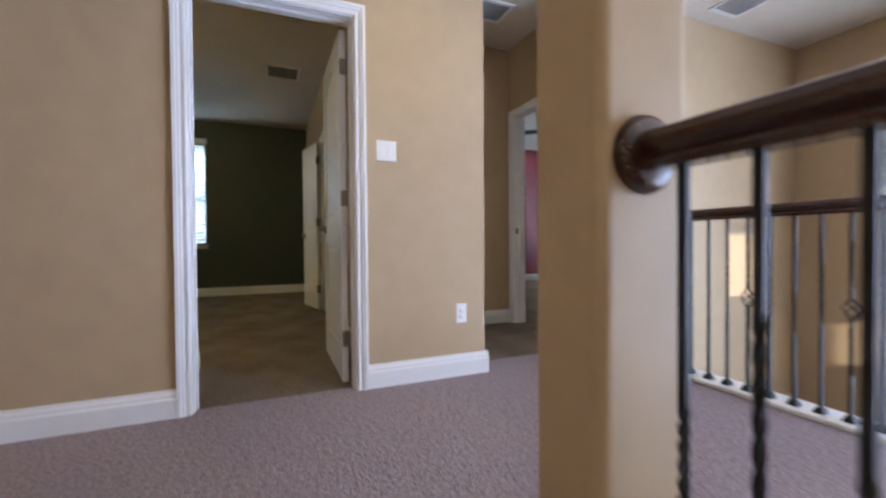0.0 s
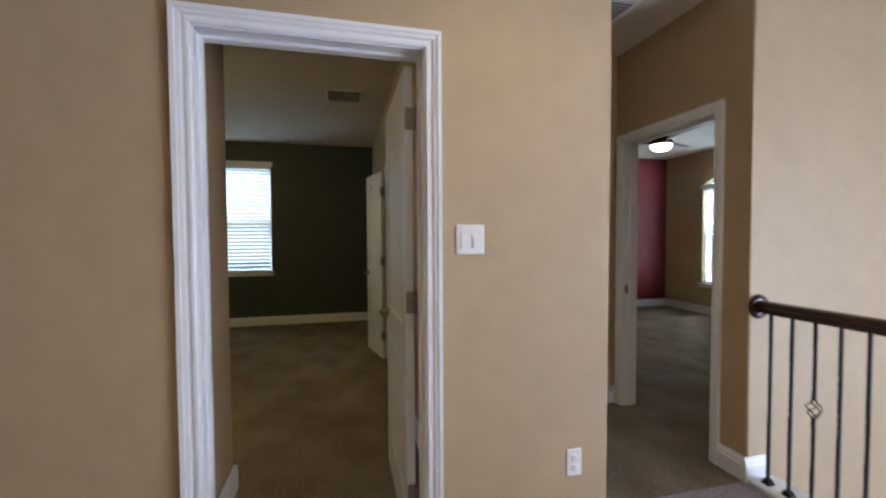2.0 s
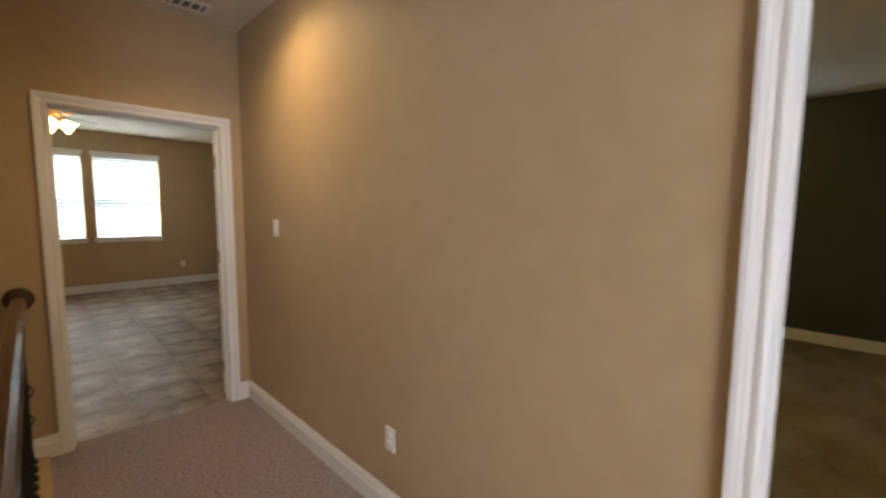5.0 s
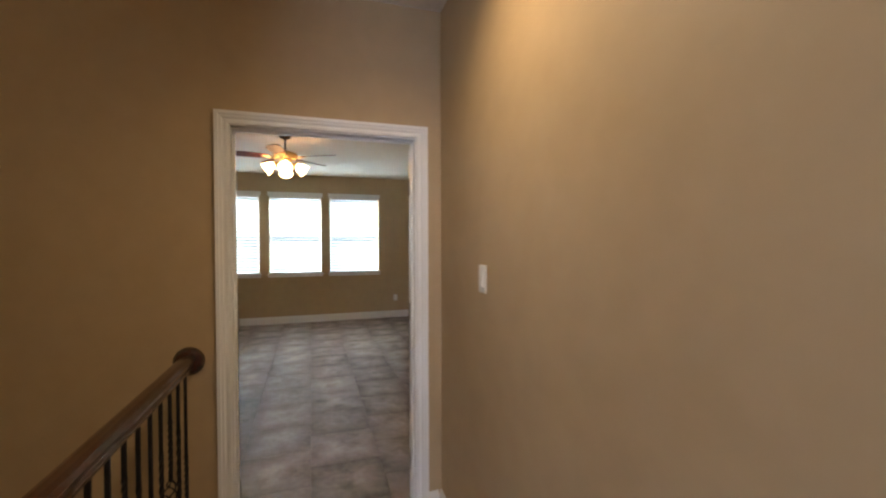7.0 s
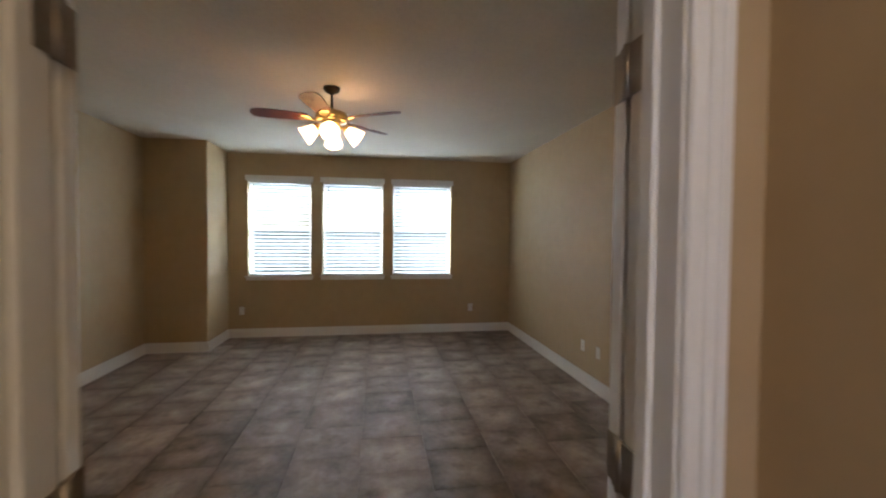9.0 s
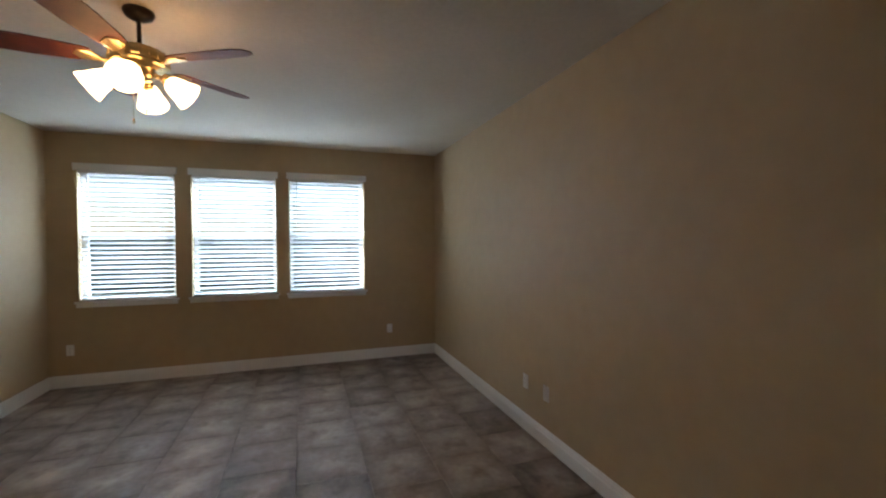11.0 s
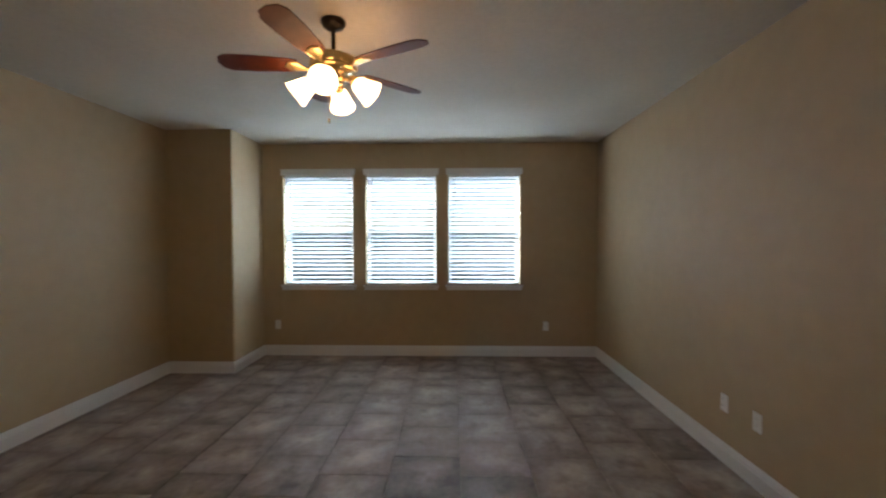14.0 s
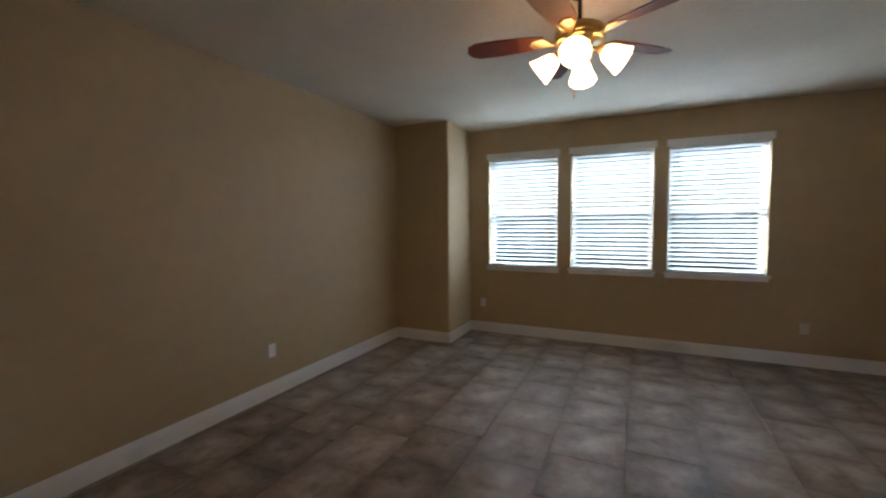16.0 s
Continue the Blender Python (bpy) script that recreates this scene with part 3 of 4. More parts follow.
# baseboards
for p0, p1, out in (((1.192, YA), (0.435, YA), (0, -1)), ((-0.475, YA), (XB, YA), (0, -1)), ((1.175, YA), (1.175, 3.61), (1, 0)),
                    ((1.192, 3.61), (XC, 3.61), (0, -1)), ((XC, YE), (XC, 2.662), (-1, 0)), ((XC - 0.017, YE), (XC + 0.13, YE), (0, -1)),
                    ((XB, 1.203), (XB, 1.005), (1, 0)), ((XB, YA - 0.017), (XB, 2.221), (1, 0)),
                    ((-3.45, 7.363), (0.508, 7.363), (0, -1)), ((0.525, 2.42), (0.525, 4.445), (-1, 0)), ((0.525, 5.27), (0.525, 7.363), (-1, 0)),
                    ((-0.515, 2.42), (-0.515, 3.10), (1, 0)), ((-0.498, 3.10), (-0.635, 3.10), (0, 1)),
                    ((XC + T, 7.27), (5.960, 7.27), (0, -1)), ((5.977, 2.62), (5.977, 7.27), (-1, 0)),
                    ((XW, YN), (XW, -0.45), (1, 0)), ((XW + 0.017, YN), (XB - T, YN), (0, -1)), ((-8.718, YS), (XB - T, YS), (0, 1)),
                    ((-8.735, YS), (-8.735, -0.45), (1, 0)), ((XW + 0.017, -0.45), (-8.718, -0.45), (0, 1)),
                    ((XB - T, YN), (XB - T, 2.24), (-1, 0)), ((XB - T, 1.18), (XB - T, YS), (-1, 0)),
                    ((0.426, 0.541), (0.643, 0.541), (0, -1)), ((0.626, 0.541), (0.626, 0.725), (1, 0)), ((0.426, 0.725), (0.643, 0.725), (0, 1))):
    baseboard(p0, p1, out)

# door linings and casings
jamb((0, YA), (1, 0), (0, 1), -0.410, 0.365, 2.045, T, (0.055, 0.082))
casing((0, YA), (1, 0), (0, -1), -0.415, 0.372, 2.050)
casing((0, YA + T), (1, 0), (0, 1), -0.415, 0.372, 2.050)
jamb((XB, 0), (0, 1), (-1, 0), 1.268, 2.156, 2.045, T, (0.050, 0.078))
casing((XB, 0), (0, 1), (1, 0), 1.263, 2.161, 2.050)
casing((XB - T, 0), (0, 1), (-1, 0), 1.263, 2.161, 2.050)
jamb((XC, 0), (0, 1), (1, 0), 2.727, 3.519, 2.045, T, (0.050, 0.078))
casing((XC, 0), (0, 1), (-1, 0), 2.722, 3.524, 2.050)
casing((XC + T, 0), (0, 1), (1, 0), 2.722, 3.524, 2.050)
jamb((0.525, 0), (0, 1), (1, 0), 4.525, 5.19, 2.03, 0.1, (0.045, 0.07))
casing((0.525, 0), (0, 1), (-1, 0), 4.520, 5.195, 2.03)

# doors
panel_door("door_1", 0.760, Matrix.Translation((0.312, 2.428, 0.012)) @ Matrix(((0, 1, 0, 0), (1, 0, 0, 0), (0, 0, 1, 0), (0, 0, 0, 1))),
           "white two-panel arch-top door standing open into the bedroom", 0.90)
swing = radians(90 + 13)
panel_door("door_2", 0.545, Matrix.Translation((0.494, 5.198, 0.012)) @ Matrix.Rotation(swing, 4, "Z"),
           "white narrow closet door folded back against the wall", 0.90)
panel_door("door_3", 0.438, Matrix.Translation((XB - T - 0.027, 2.162, 0.012)) @ Matrix(((0, -1, 0, 0), (1, 0, 0, 0), (0, 0, 1, 0), (0, 0, 0, 1))),
           "white narrow double-door leaf folded back against the wall", hinges=())
panel_door("door_4", 0.438, Matrix.Translation((XB - T - 0.027, 1.262, 0.012)) @ Matrix(((0, -1, 0, 0), (-1, 0, 0, 0), (0, 0, 1, 0), (0, 0, 0, 1))),
           "white narrow double-door leaf folded back against the wall", hinges=())
for y, s in ((2.156, 1), (1.268, -1)):
    for z in (1.81, 1.105, 0.25):
        hinge = thing("door_hinge", "aged nickel butt hinge between jamb and door leaf", "hinge", Matrix.Translation((XB - T, y, z)), group="door hinges")
        bm = bmesh.new()
        bx(bm, 0.0, 0.038, -0.0035 * s, 0.0, -0.045, 0.045)
        part("jamb_plate", bm, NICKEL, hinge)
        bm = bmesh.new()
        bx(bm, -0.062, -0.030, 0.0035 * s, 0.007 * s, -0.045, 0.045)
        part("leaf_plate", bm, NICKEL, hinge)
        bm = bmesh.new()
        tube(bm, (-0.012, -0.002 * s, -0.047), (-0.012, -0.002 * s, 0.047), 0.0075)
        bx(bm, -0.032, 0.001, -0.003 * s, 0.004 * s, -0.045, 0.045)
        part("knuckle", bm, NICKEL, hinge)
plate_ob = thing("strike_plate", "small nickel strike plate let into the jamb", "strike plate", Matrix.Translation((XC + 0.03, 3.519, 0.92)))
part("plate", bbox(-0.014, 0.014, -0.0035, 0, -0.03, 0.03), NICKEL, plate_ob)

# windows and blinds
for k, (a, b) in enumerate(WIN):
    m = Matrix(((0, 0, 1, XW - 0.095), (1, 0, 0, a), (0, 1, 0, 0.92), (0, 0, 0, 1)))
    window("window_%d" % (k + 1), m, b - a, 1.44)
    blind(Matrix.Translation((0.062, 0, 0)) @ m, b - a, 1.44, (32, 36, 38)[k], "white faux-wood blind, lowered with slats tilted")
m = Matrix(((1, 0, 0, -1.89), (0, 0, -1, 7.363 + 0.095), (0, 1, 0, 0.815), (0, 0, 0, 1)))
window("window_4", m, 0.905, 1.585)
blind(Matrix.Translation((0, -0.062, 0)) @ m, 0.905, 1.585, 34, "white faux-wood blind, lowered with slats tilted")
m = Matrix(((0, 0, -1, 5.977 + 0.06), (-1, 0, 0, 6.46), (0, 1, 0, 0.515), (0, 0, 0, 1)))
window("window_5", m, 1.12, 1.665)
blind(Matrix.Translation((-0.03, 0, 0)) @ m, 1.12, 1.60, 18, "white faux-wood blind below an arched light")
# the arched light over the last window: wall above the curve, a curved head bar and a pane
def arch_z(k, n, low, rise):
    return low + rise * math.sin(math.pi * k / n) ** 0.85


def arch_band(x0, x1, y0, y1, lower, upper, n=20):
    """A slab between two curves given as heights, x0 to x1 thick."""
    bm = bmesh.new()
    rows = [[bm.verts.new((x, y1 - (y1 - y0) * k / n, z)) for x in (x0, x1) for z in (lower(k, n), upper(k, n))] for k in range(n + 1)]
    for p, q in zip(rows, rows[1:]):
        for i, j in ((0, 1), (1, 3), (3, 2), (2, 0)):
            bm.faces.new([p[i], p[j], q[j], q[i]])
    bm.faces.new([rows[0][i] for i in (0, 2, 3, 1)])
    bm.faces.new([rows[-1][i] for i in (0, 1, 3, 2)])
    return bm


link("wall_over_arch", arch_band(5.977, 5.977 + T, 5.34, 6.46, lambda k, n: arch_z(k, n, 2.175, 0.145), lambda k, n: 2.34), TAN, None,
     "tan painted wall above the arched light", kind="structure")
arch = thing("window_arch", "white arched window light with clear glass", "window", kind="structure")
part("window_frame", arch_band(6.037, 6.092, 5.345, 6.455, lambda k, n: arch_z(k, n, 2.160, 0.115), lambda k, n: arch_z(k, n, 2.174, 0.143)), WHITE, arch)
pane = part("pane", arch_band(6.066, 6.070, 5.36, 6.44, lambda k, n: 2.150, lambda k, n: arch_z(k, n, 2.165, 0.125)), GLASS, arch, "clear glass pane")
pane.visible_shadow = False
m = Matrix(((0, 0, -1, XF + 0.09), (-1, 0, 0, 1.88), (0, 1, 0, 1.25), (0, 0, 0, 1)))
window("window_6", m, 0.46, 0.90)
blind(Matrix.Translation((-0.03, 0, 0)) @ m, 0.46, 0.85, 30, "white faux-wood blind in a narrow foyer window")
m = Matrix(((0, 0, -1, XF + 0.09), (-1, 0, 0, 0.70), (0, 1, 0, -0.9), (0, 0, 0, 1)))
window("window_7", m, 3.40, 3.00)

# ---------------------------------------------------------------- railings
RAIL = [(-0.022, 0), (0.022, 0), (0.026, 0.012), (0.020, 0.022), (0.030, 0.034), (0.032, 0.046), (0.024, 0.060), (0.010, 0.066), (-0.010, 0.066),
        (-0.024, 0.060), (-0.032, 0.046), (-0.030, 0.034), (-0.020, 0.022), (-0.026, 0.012)]
RZ = 0.925


def bar_mesh(bm, z0, z1, twists, s=0.0065):
    """A square iron bar, twisted over the given stretches."""
    zs = [z0]
    for a, b in twists:
        zs += [a + (b - a) * k / 16 for k in range(17)]
    zs.append(z1)
    rings, ang = [], 0.0
    for i, z in enumerate(zs):
        if i and any(a - 1e-6 <= zs[i - 1] and z <= b + 1e-6 for a, b in twists):
            ang += radians(40)
        rings.append([bm.verts.new((s * math.sqrt(2) * math.cos(ang + math.pi / 4 + k * math.pi / 2), s * math.sqrt(2) * math.sin(ang + math.pi / 4 + k * math.pi / 2), z)) for k in range(4)])
    for a, b in zip(rings, rings[1:]):
        for k in range(4):
            bm.faces.new([a[k], a[(k + 1) % 4], b[(k + 1) % 4], b[k]])


def shoe_bm(z):
    bm = bmesh.new()
    prof = [(0.021, 0), (0.021, 0.010), (0.016, 0.016), (0.016, 0.022), (0.010, 0.030)]
    rings = [[bm.verts.new((r * sx, r * sy, z + h)) for sx, sy in ((-1, -1), (1, -1), (1, 1), (-1, 1))] for r, h in prof]
    for a, b in zip(rings, rings[1:]):
        for k in range(4):
            bm.faces.new([a[k], a[(k + 1) % 4], b[(k + 1) % 4], b[k]])
    bm.faces.new(rings[-1])
    return bm


def basket_bm(z):
    bm = bmesh.new()
    for w in range(4):
        pts = []
        for k in range(11):
            f = k / 10
            r = 0.006 + 0.024 * math.sin(math.pi * f)
            a = w * math.pi / 2 + f * math.pi * 1.1
            pts.append((r * math.cos(a), r * math.sin(a), z - 0.045 + 0.09 * f))
        for p, q in zip(pts, pts[1:]):
            tube(bm, p, q, 0.003, n=5)
    return bm


bar_kinds = {}


def baluster_parts(kind, curb):
    if (kind, curb) not in bar_kinds:
        bm = bmesh.new()
        if kind == "basket":
            bar_mesh(bm, curb, 0.465, [(0.22, 0.42)])
            bar_mesh(bm, 0.555, RZ, [(0.60, 0.80)])
        elif kind == "twist":
            bar_mesh(bm, curb, RZ, [(0.42, 0.72)])
        else:
            bar_mesh(bm, curb, RZ, [(0.36, 0.56)])
        bar = bpy.data.meshes.new("baluster")
        bm.to_mesh(bar)
        bm.free()
        bar.materials.append(IRON)
        bar_kinds[kind, curb] = bar
    return bar_kinds[kind, curb]


shoe_mesh, basket_mesh = {}, {}


def mesh_of(bm, mat, name, smooth=False):
    me = bpy.data.meshes.new(name)
    for f in bm.faces:
        f.smooth = smooth
    bm.to_mesh(me)
    bm.free()
    me.materials.append(mat)
    return me


def railing(name, p0, p1, curb, label, first=0.07, ends=(True, True), phase=2):
    p0, p1 = Vector((*p0, 0)), Vector((*p1, 0))
    ln = (p1 - p0).length
    u = (p1 - p0) / ln
    side = Vector((-u.y, u.x, 0))
    ob = thing(name, label, "railing", Matrix.Translation(p0), group="landing railings")
    bm = sweep(bmesh.new(), [(x, RZ + z) for x, z in RAIL], (0, 0, 0), u * ln, side)
    part("handrail", bm, CHERRY, ob, "dark cherry wood handrail", smooth=False)
    for on, at, way in ((ends[0], 0.0, u), (ends[1], ln, -u)):
        if on:
            m = Matrix.Translation(u * at + Vector((0, 0, RZ + 0.030))) @ way.to_track_quat("Z", "Y").to_matrix().to_4x4()
            part("rosette", lathe(bmesh.new(), [(0, 0), (0.064, 0), (0.066, 0.005), (0.060, 0.012), (0.062, 0.016), (0.050, 0.022), (0.034, 0.024), (0, 0.024)], m, 32),
                 CHERRY, ob, "turned cherry wood rosette")
    if curb not in shoe_mesh:
        shoe_mesh[curb] = mesh_of(shoe_bm(curb), IRON, "shoe")
        basket_mesh[curb] = mesh_of(basket_bm(0.51), IRON, "basket", True)
    k, s = 0, first
    while s < ln - 0.03:
        kind = "basket" if k % 4 == phase else "twist" if k % 2 else "plain"
        b = new("baluster", baluster_parts(kind, curb))
        b.parent, b.location = ob, u * s
        sh = new("shoe", shoe_mesh[curb])
        sh.parent = b
        if kind == "basket":
            bk = new("basket", basket_mesh[curb])
            bk.parent = b
        k, s = k + 1, s + 0.1035
    return ob


railing("railing", (2.235, YE), (2.235, -3.9), 0.022, "black iron balusters under a dark cherry handrail above the foyer", 0.075, (True, False))
railing("railing", (0.512, 0.541), (0.512, -3.9), 0.022, "black iron balusters under a dark cherry handrail beside the stairs", 0.075, (True, False), 3)
railing("railing", (XB, 1.088), (-0.95, 1.088), 0.022, "black iron balusters under a dark cherry handrail along the hall", 0.07, (True, True), 2)
link("trim", bbox(2.168, 2.345, -4.0, YE - 0.02, 0.0005, 0.022, 0.004, 1), WHITE, None, "white painted curb below the railing", kind="structure")
link("trim", bbox(0.44, 0.59, -4.0, 0.52, 0.0005, 0.022, 0.004, 1), WHITE, None, "white painted curb below the railing", kind="structure")
link("trim", bbox(XB + 0.02, -0.96, 0.99, 1.16, 0.0005, 0.022, 0.004, 1), TAN, None, "tan painted curb below the railing", kind="structure")

# ---------------------------------------------------------------- switches, outlets, vents


def on_wall(x, y, z, out):
    o = Vector((*out, 0))
    r = Vector((0, 0, 1)).cross(o)
    return Matrix(((r.x, 0, o.x, x), (r.y, 0, o.y, y), (0, 1, 0, z), (0, 0, 0, 1)))


plate("light_switch", on_wall(0.548, YA, 1.331, (0, -1)), 2, "white double rocker switch beside the bedroom door")
plate("light_switch", on_wall(-2.985, YA, 1.345, (0, -1)), 1, "white single rocker switch near the double doorway")
for x, y, z, o in ((1.008, YA, 0.380, (0, -1)), (-1.775, YA, 0.39, (0, -1)), (XW, -0.264, 0.40, (1, 0)), (XW, 3.21, 0.39, (1, 0)),
                   (-6.996, YN, 0.40, (0, -1)), (-6.695, YN, 0.40, (0, -1)), (-6.676, YS, 0.40, (0, 1))):
    plate("outlet", on_wall(x, y, z, o), 1, "white duplex outlet low on the tan wall")
DOWN = Matrix(((1, 0, 0, 0), (0, -1, 0, 0), (0, 0, -1, 0), (0, 0, 0, 1)))
vent(Matrix.Translation((0.09, 5.0, H)) @ DOWN, 0.36, 0.36, 12, "white ceiling register with dark slots in the bedroom")
vent(Matrix.Translation((1.66, 3.05, H)) @ DOWN, 0.30, 0.30, 9, "white ceiling register in the passage")
vent(Matrix.Translation((3.50, 2.20, H)) @ DOWN, 0.34, 0.30, 10, "white ceiling register over the foyer")
vent(Matrix.Translation((-3.34, 1.93, H)) @ DOWN, 0.16, 0.26, 4, "white ceiling register at the end of the hall")


def downlight(x, y, watts):
    ob = thing("recessed_light", "white-trimmed recessed ceiling light, lit warm", "light", Matrix.Translation((x, y, H)), group="recessed lights")
    part("trim_ring", lathe(bmesh.new(), [(0.062, -0.004), (0.064, -0.008), (0.085, -0.006), (0.088, 0.0), (0.062, 0.0), (0.062, -0.004)], n=28), METAL_WHITE, ob)
    part("lens", lathe(bmesh.new(), [(0, -0.003), (0.062, -0.003)], n=24), BULB, ob, "glowing warm lens")
    lamp("recessed_lamp", "SPOT", look((x, y, H - 0.02), (x, y + 0.001, 0)), watts, WARM, radius=0.07, spot=150)


downlight(-2.55, 1.90, 52.0)
downlight(0.75, 1.45, 32.0)
# unseen light added over the landing only for warm fill
downlight(1.35, -0.9, 18.0)
downlight(-0.15, -0.6, 16.0)

# ---------------------------------------------------------------- ceiling fans


def ceiling_fan(m, radius, blades, turn, label, kit, drop=0.0):
    """A fan under its canopy; drop lengthens the rod and lowers all that hangs from it."""
    ob = thing("ceiling_fan", label, "ceiling fan", m, group="ceiling fans")
    part("canopy", lathe(bmesh.new(), [(0, 0), (0.068, 0), (0.070, -0.012), (0.058, -0.034), (0.030, -0.050), (0.016, -0.056), (0, -0.056)]), BRONZE, ob, "dark bronze canopy")
    part("downrod", tube(bmesh.new(), (0, 0, -0.05), (0, 0, -0.13 - drop), 0.011), BRONZE, ob)
    if kit == "shades":
        housing = [(0, -0.115), (0.035, -0.118), (0.075, -0.128), (0.118, -0.148), (0.130, -0.172), (0.122, -0.205), (0.080, -0.215), (0, -0.215)]
    else:
        housing = [(0, -0.120), (0.030, -0.122), (0.080, -0.140), (0.120, -0.175), (0.138, -0.215), (0.138, -0.238), (0.126, -0.250), (0, -0.250)]
    part("motor_housing", lathe(bmesh.new(), housing, n=32), BRASS if kit == "shades" else BRONZE, ob)
    if kit == "shades":
        for k in range(20):
            turned = Matrix.Rotation(2 * math.pi * k / 20, 4, "Z")
            part("rib", tube(bmesh.new(), turned @ Vector((0.122, 0, -0.150)), turned @ Vector((0.130, 0, -0.200)), 0.0045, n=6), BRASS, ob)
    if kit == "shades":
        part("trim_ring", lathe(bmesh.new(), [(0.100, -0.198), (0.128, -0.204), (0.132, -0.212), (0.115, -0.225), (0.080, -0.228), (0.060, -0.240), (0.066, -0.262), (0.050, -0.285), (0.020, -0.295), (0, -0.296)], n=32), BRASS, ob, "antique brass ring")
    for k in range(blades):
        a = turn + 2 * math.pi * k / blades
        r = Matrix.Rotation(a, 4, "Z")
        bm = bmesh.new()
        pts = [(0.19, -0.048), (0.26, -0.060), (radius * 0.7, -0.070), (radius - 0.06, -0.068), (radius - 0.015, -0.045), (radius, 0.0),
               (radius - 0.015, 0.045), (radius - 0.06, 0.068), (radius * 0.7, 0.070), (0.26, 0.060), (0.19, 0.048)]
        lo = [bm.verts.new(r @ Vector((x, y, -0.196 + y * 0.2))) for x, y in pts]
        hi = [bm.verts.new(r @ Vector((x, y, -0.190 + y * 0.2))) for x, y in pts]
        for i in range(len(pts)):
            j = (i + 1) % len(pts)
            bm.faces.new([lo[i], lo[j], hi[j], hi[i]])
        bm.faces.new(lo[::-1])
        bm.faces.new(hi)
        bl = part("blade", bm, BLADE if kit == "shades" else BRONZE, ob, "dark cherry wood blade" if kit == "shades" else "dark bronze blade")
        bm = bmesh.new()
        iron = [(0.09, -0.018), (0.15, -0.012), (0.19, -0.040), (0.24, -0.036), (0.265, 0.0), (0.24, 0.036), (0.19, 0.040), (0.15, 0.012), (0.09, 0.018)]
        lo = [bm.verts.new(r @ Vector((x, y, -0.204 + y * 0.2 - 0.012 * (x < 0.16)))) for x, y in iron]
        hi = [bm.verts.new(r @ Vector((x, y, -0.1965 + y * 0.2 - 0.012 * (x < 0.16)))) for x, y in iron]
        for i in range(len(iron)):
            j = (i + 1) % len(iron)
            bm.faces.new([lo[i], lo[j], hi[j], hi[i]])
        bm.faces.new(lo[::-1])
        bm.faces.new(hi)
        part("blade_iron", bm, BRASS if kit == "shades" else BRONZE, bl, "scrolled brass blade iron" if kit == "shades" else "")
    if kit == "shades":
        for k in range(4):
            r = Matrix.Rotation(radians(2) + k * math.pi / 2, 4, "Z")
            arm = bmesh.new()
            tube(arm, r @ Vector((0.045, 0, -0.258)), r @ Vector((0.110, 0, -0.266)), 0.011)
            tube(arm, r @ Vector((0.100, 0, -0.258)), r @ Vector((0.128, 0, -0.284)), 0.024, 0.030, 14)
            armo = part("lamp_arm", arm, BRASS, ob)
            sh = Matrix.Translation(r @ Vector((0.124, 0, -0.281))) @ r @ Matrix.Rotation(radians(180 - 54), 4, "Y")
            part("shade", lathe(bmesh.new(), [(0.028, 0.0), (0.042, 0.014), (0.052, 0.042), (0.062, 0.080), (0.076, 0.118), (0.072, 0.118), (0.058, 0.082), (0.048, 0.044), (0.0, 0.036)], sh, 24), SHADE, armo, "frosted white bell shade, lit")
        for x, y, ln in ((0.03, -0.02, 0.20), (-0.025, 0.02, 0.13)):
            bm = bmesh.new()
            tube(bm, (x, y, -0.29), (x, y, -0.29 - ln), 0.0016, n=5)
            lathe(bm, [(0, -0.29 - ln), (0.006, -0.30 - ln), (0.004, -0.32 - ln), (0, -0.322 - ln)], Matrix.Translation((x, y, 0)), 8)
            part("pull_chain", bm, BRASS, ob)
    else:
        part("light_bowl", lathe(bmesh.new(), [(0.122, -0.249), (0.126, -0.258), (0.116, -0.288), (0.084, -0.314), (0.042, -0.326), (0, -0.329)], n=28), BOWL, ob, "lit white glass bowl")
    for piece in ob.children:
        if piece.name.split(".")[0] not in ("canopy", "downrod"):
            piece.location.z -= drop
    return ob


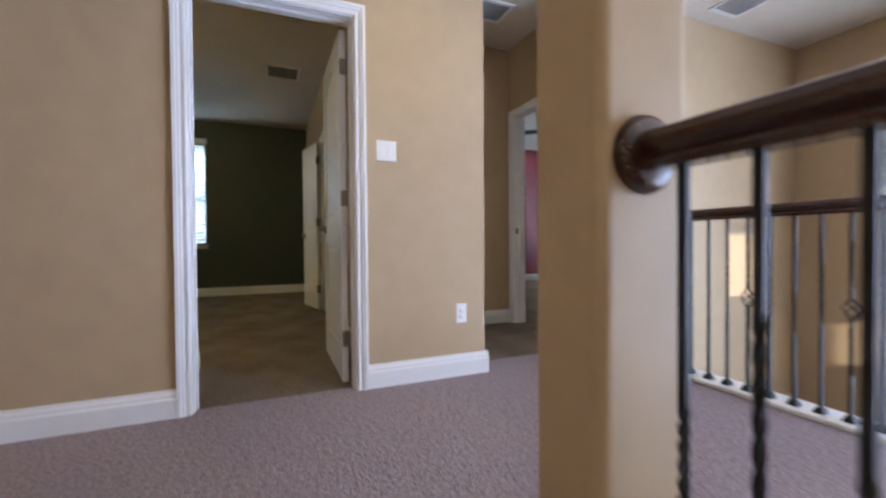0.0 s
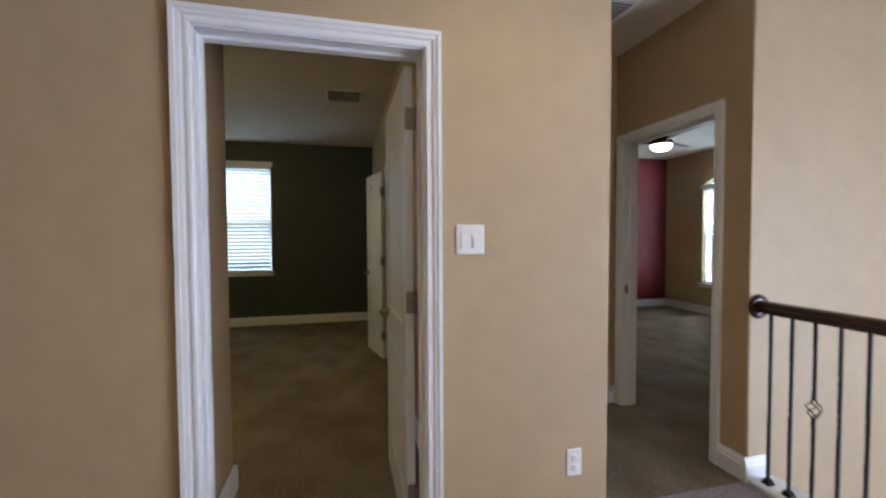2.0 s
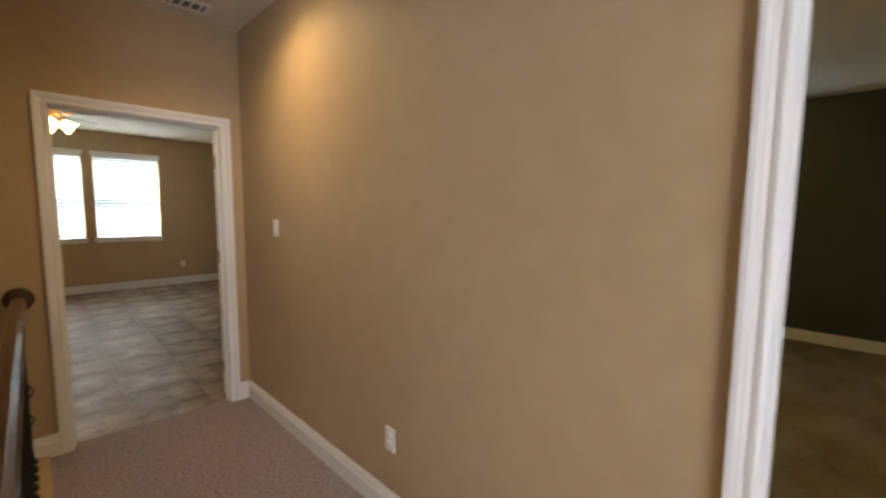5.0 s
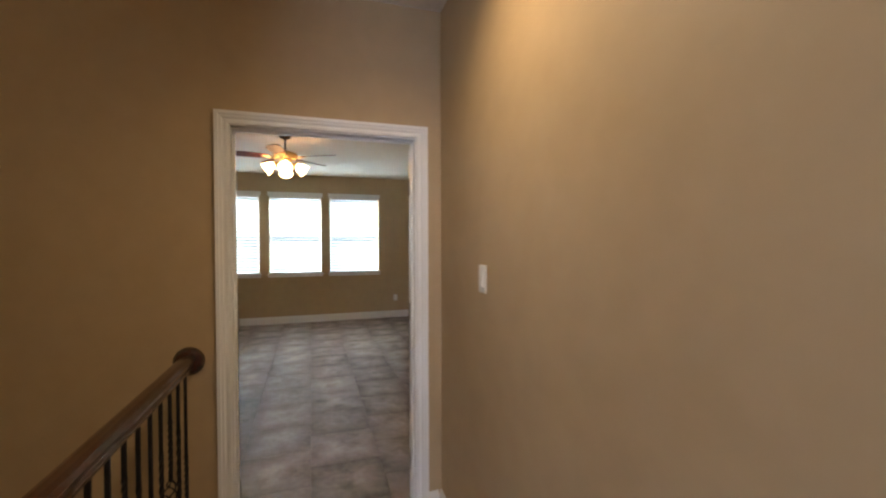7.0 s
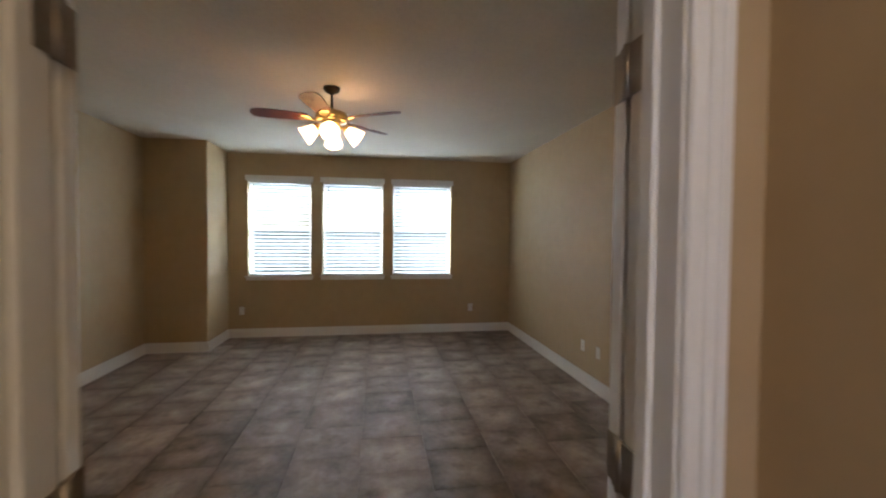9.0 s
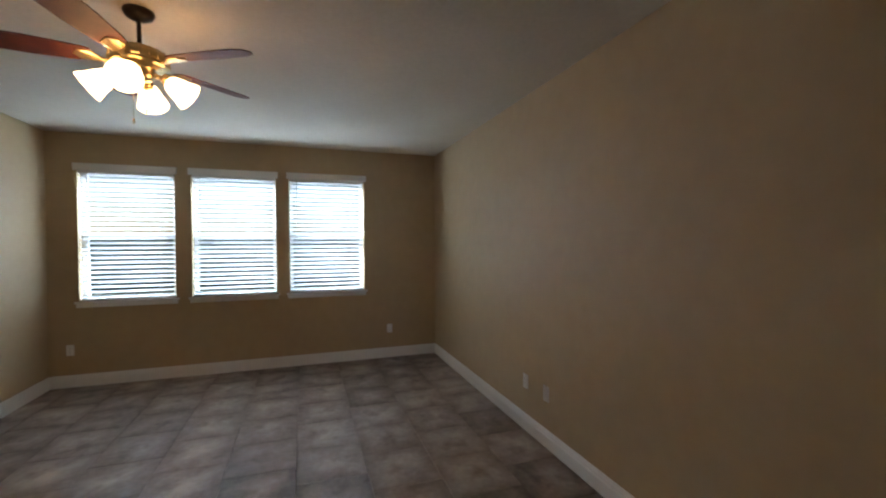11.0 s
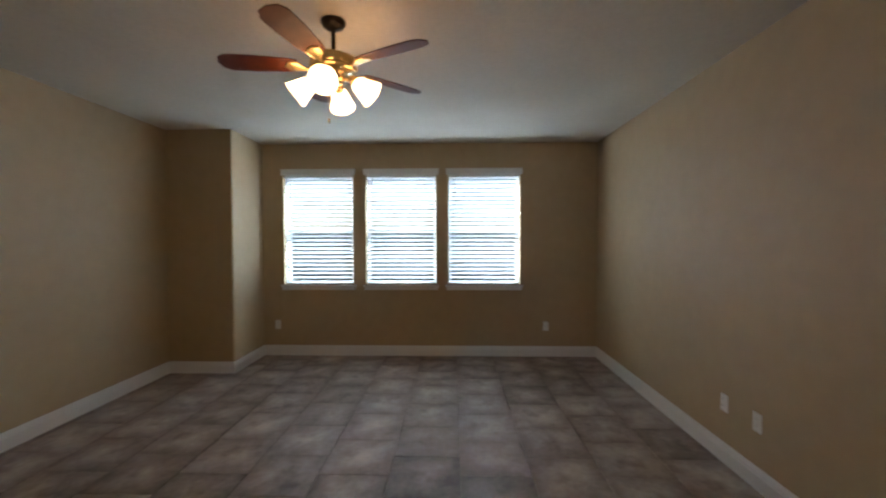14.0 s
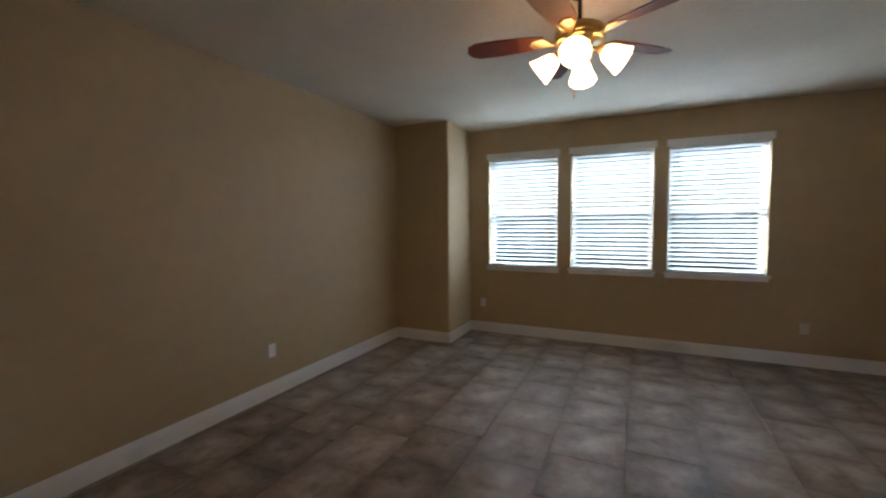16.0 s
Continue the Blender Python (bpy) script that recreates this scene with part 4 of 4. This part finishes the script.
ceiling_fan(Matrix.Translation((-6.53, 1.345, H)), 0.62, 5, radians(62), "bronze and brass ceiling fan with four lit bell shades", "shades", 0.062)
ceiling_fan(Matrix.Translation((4.05, 5.25, H)), 0.66, 3, radians(20), "dark bronze ceiling fan with a lit glass bowl", "bowl")
def dome_light(x, y, mat):
    dm = thing("ceiling_light", "white glass dome ceiling light, out of view, lit", "light", Matrix.Translation((x, y, H)), group="dome lights")
    part("base", lathe(bmesh.new(), [(0, 0), (0.15, 0), (0.155, -0.02), (0.14, -0.03), (0, -0.03)]), NICKEL, dm)
    part("glass_dome", lathe(bmesh.new(), [(0.14, -0.028), (0.13, -0.07), (0.08, -0.11), (0, -0.125)]), mat, dm, "glowing frosted glass dome")


dome_light(-1.6, 4.35, GREEN_DOME)
# no lamp known here: unseen dome added over the stairwell as warm fill
dome_light(-1.7, -0.3, HALL_FILL)
# ---------------------------------------------------------------- floor tiles
P = 0.457
tile_meshes = {}
ys = [2.065 + P * k for k in range(-9, 6)]
xs = [-7.01 + P * k for k in range(-9, 9)]
for xg in xs:
    for j, y0 in enumerate(ys):
        x0 = xg + (P / 2 if j % 2 else 0.0)
        a, b = max(x0 + 0.0014, XW), min(x0 + P - 0.0014, XB - 0.07)
        c, d = max(y0 + 0.0014, YS), min(y0 + P - 0.0014, YN)
        if b - a < 0.03 or d - c < 0.03:
            continue
        if (a + b) / 2 < -8.735 and (c + d) / 2 < -0.45:
            continue
        key = (round(b - a, 3), round(d - c, 3), round((a + b) / 2 - x0, 3), round((c + d) / 2 - y0, 3))
        if key not in tile_meshes:
            bm = bmesh.new()
            ox, oy = x0 + P / 2, y0 + P / 2
            bx(bm, a - ox, b - ox, c - oy, d - oy, -0.010, 0.0)
            top = [f for f in bm.faces if f.calc_center_median().z > -0.001]
            bmesh.ops.bevel(bm, geom=[e for f in top for e in f.edges], offset=0.0025, segments=1, affect="EDGES", profile=0.5)
            bmesh.ops.recalc_face_normals(bm, faces=bm.faces[:])
            tile_meshes[key] = mesh_of(bm, TILE, "tile")
        t = new("tile", tile_meshes[key])
        t.parent, t.location = floor_room, (x0 + P / 2, y0 + P / 2, random.uniform(-0.0006, 0.0006))
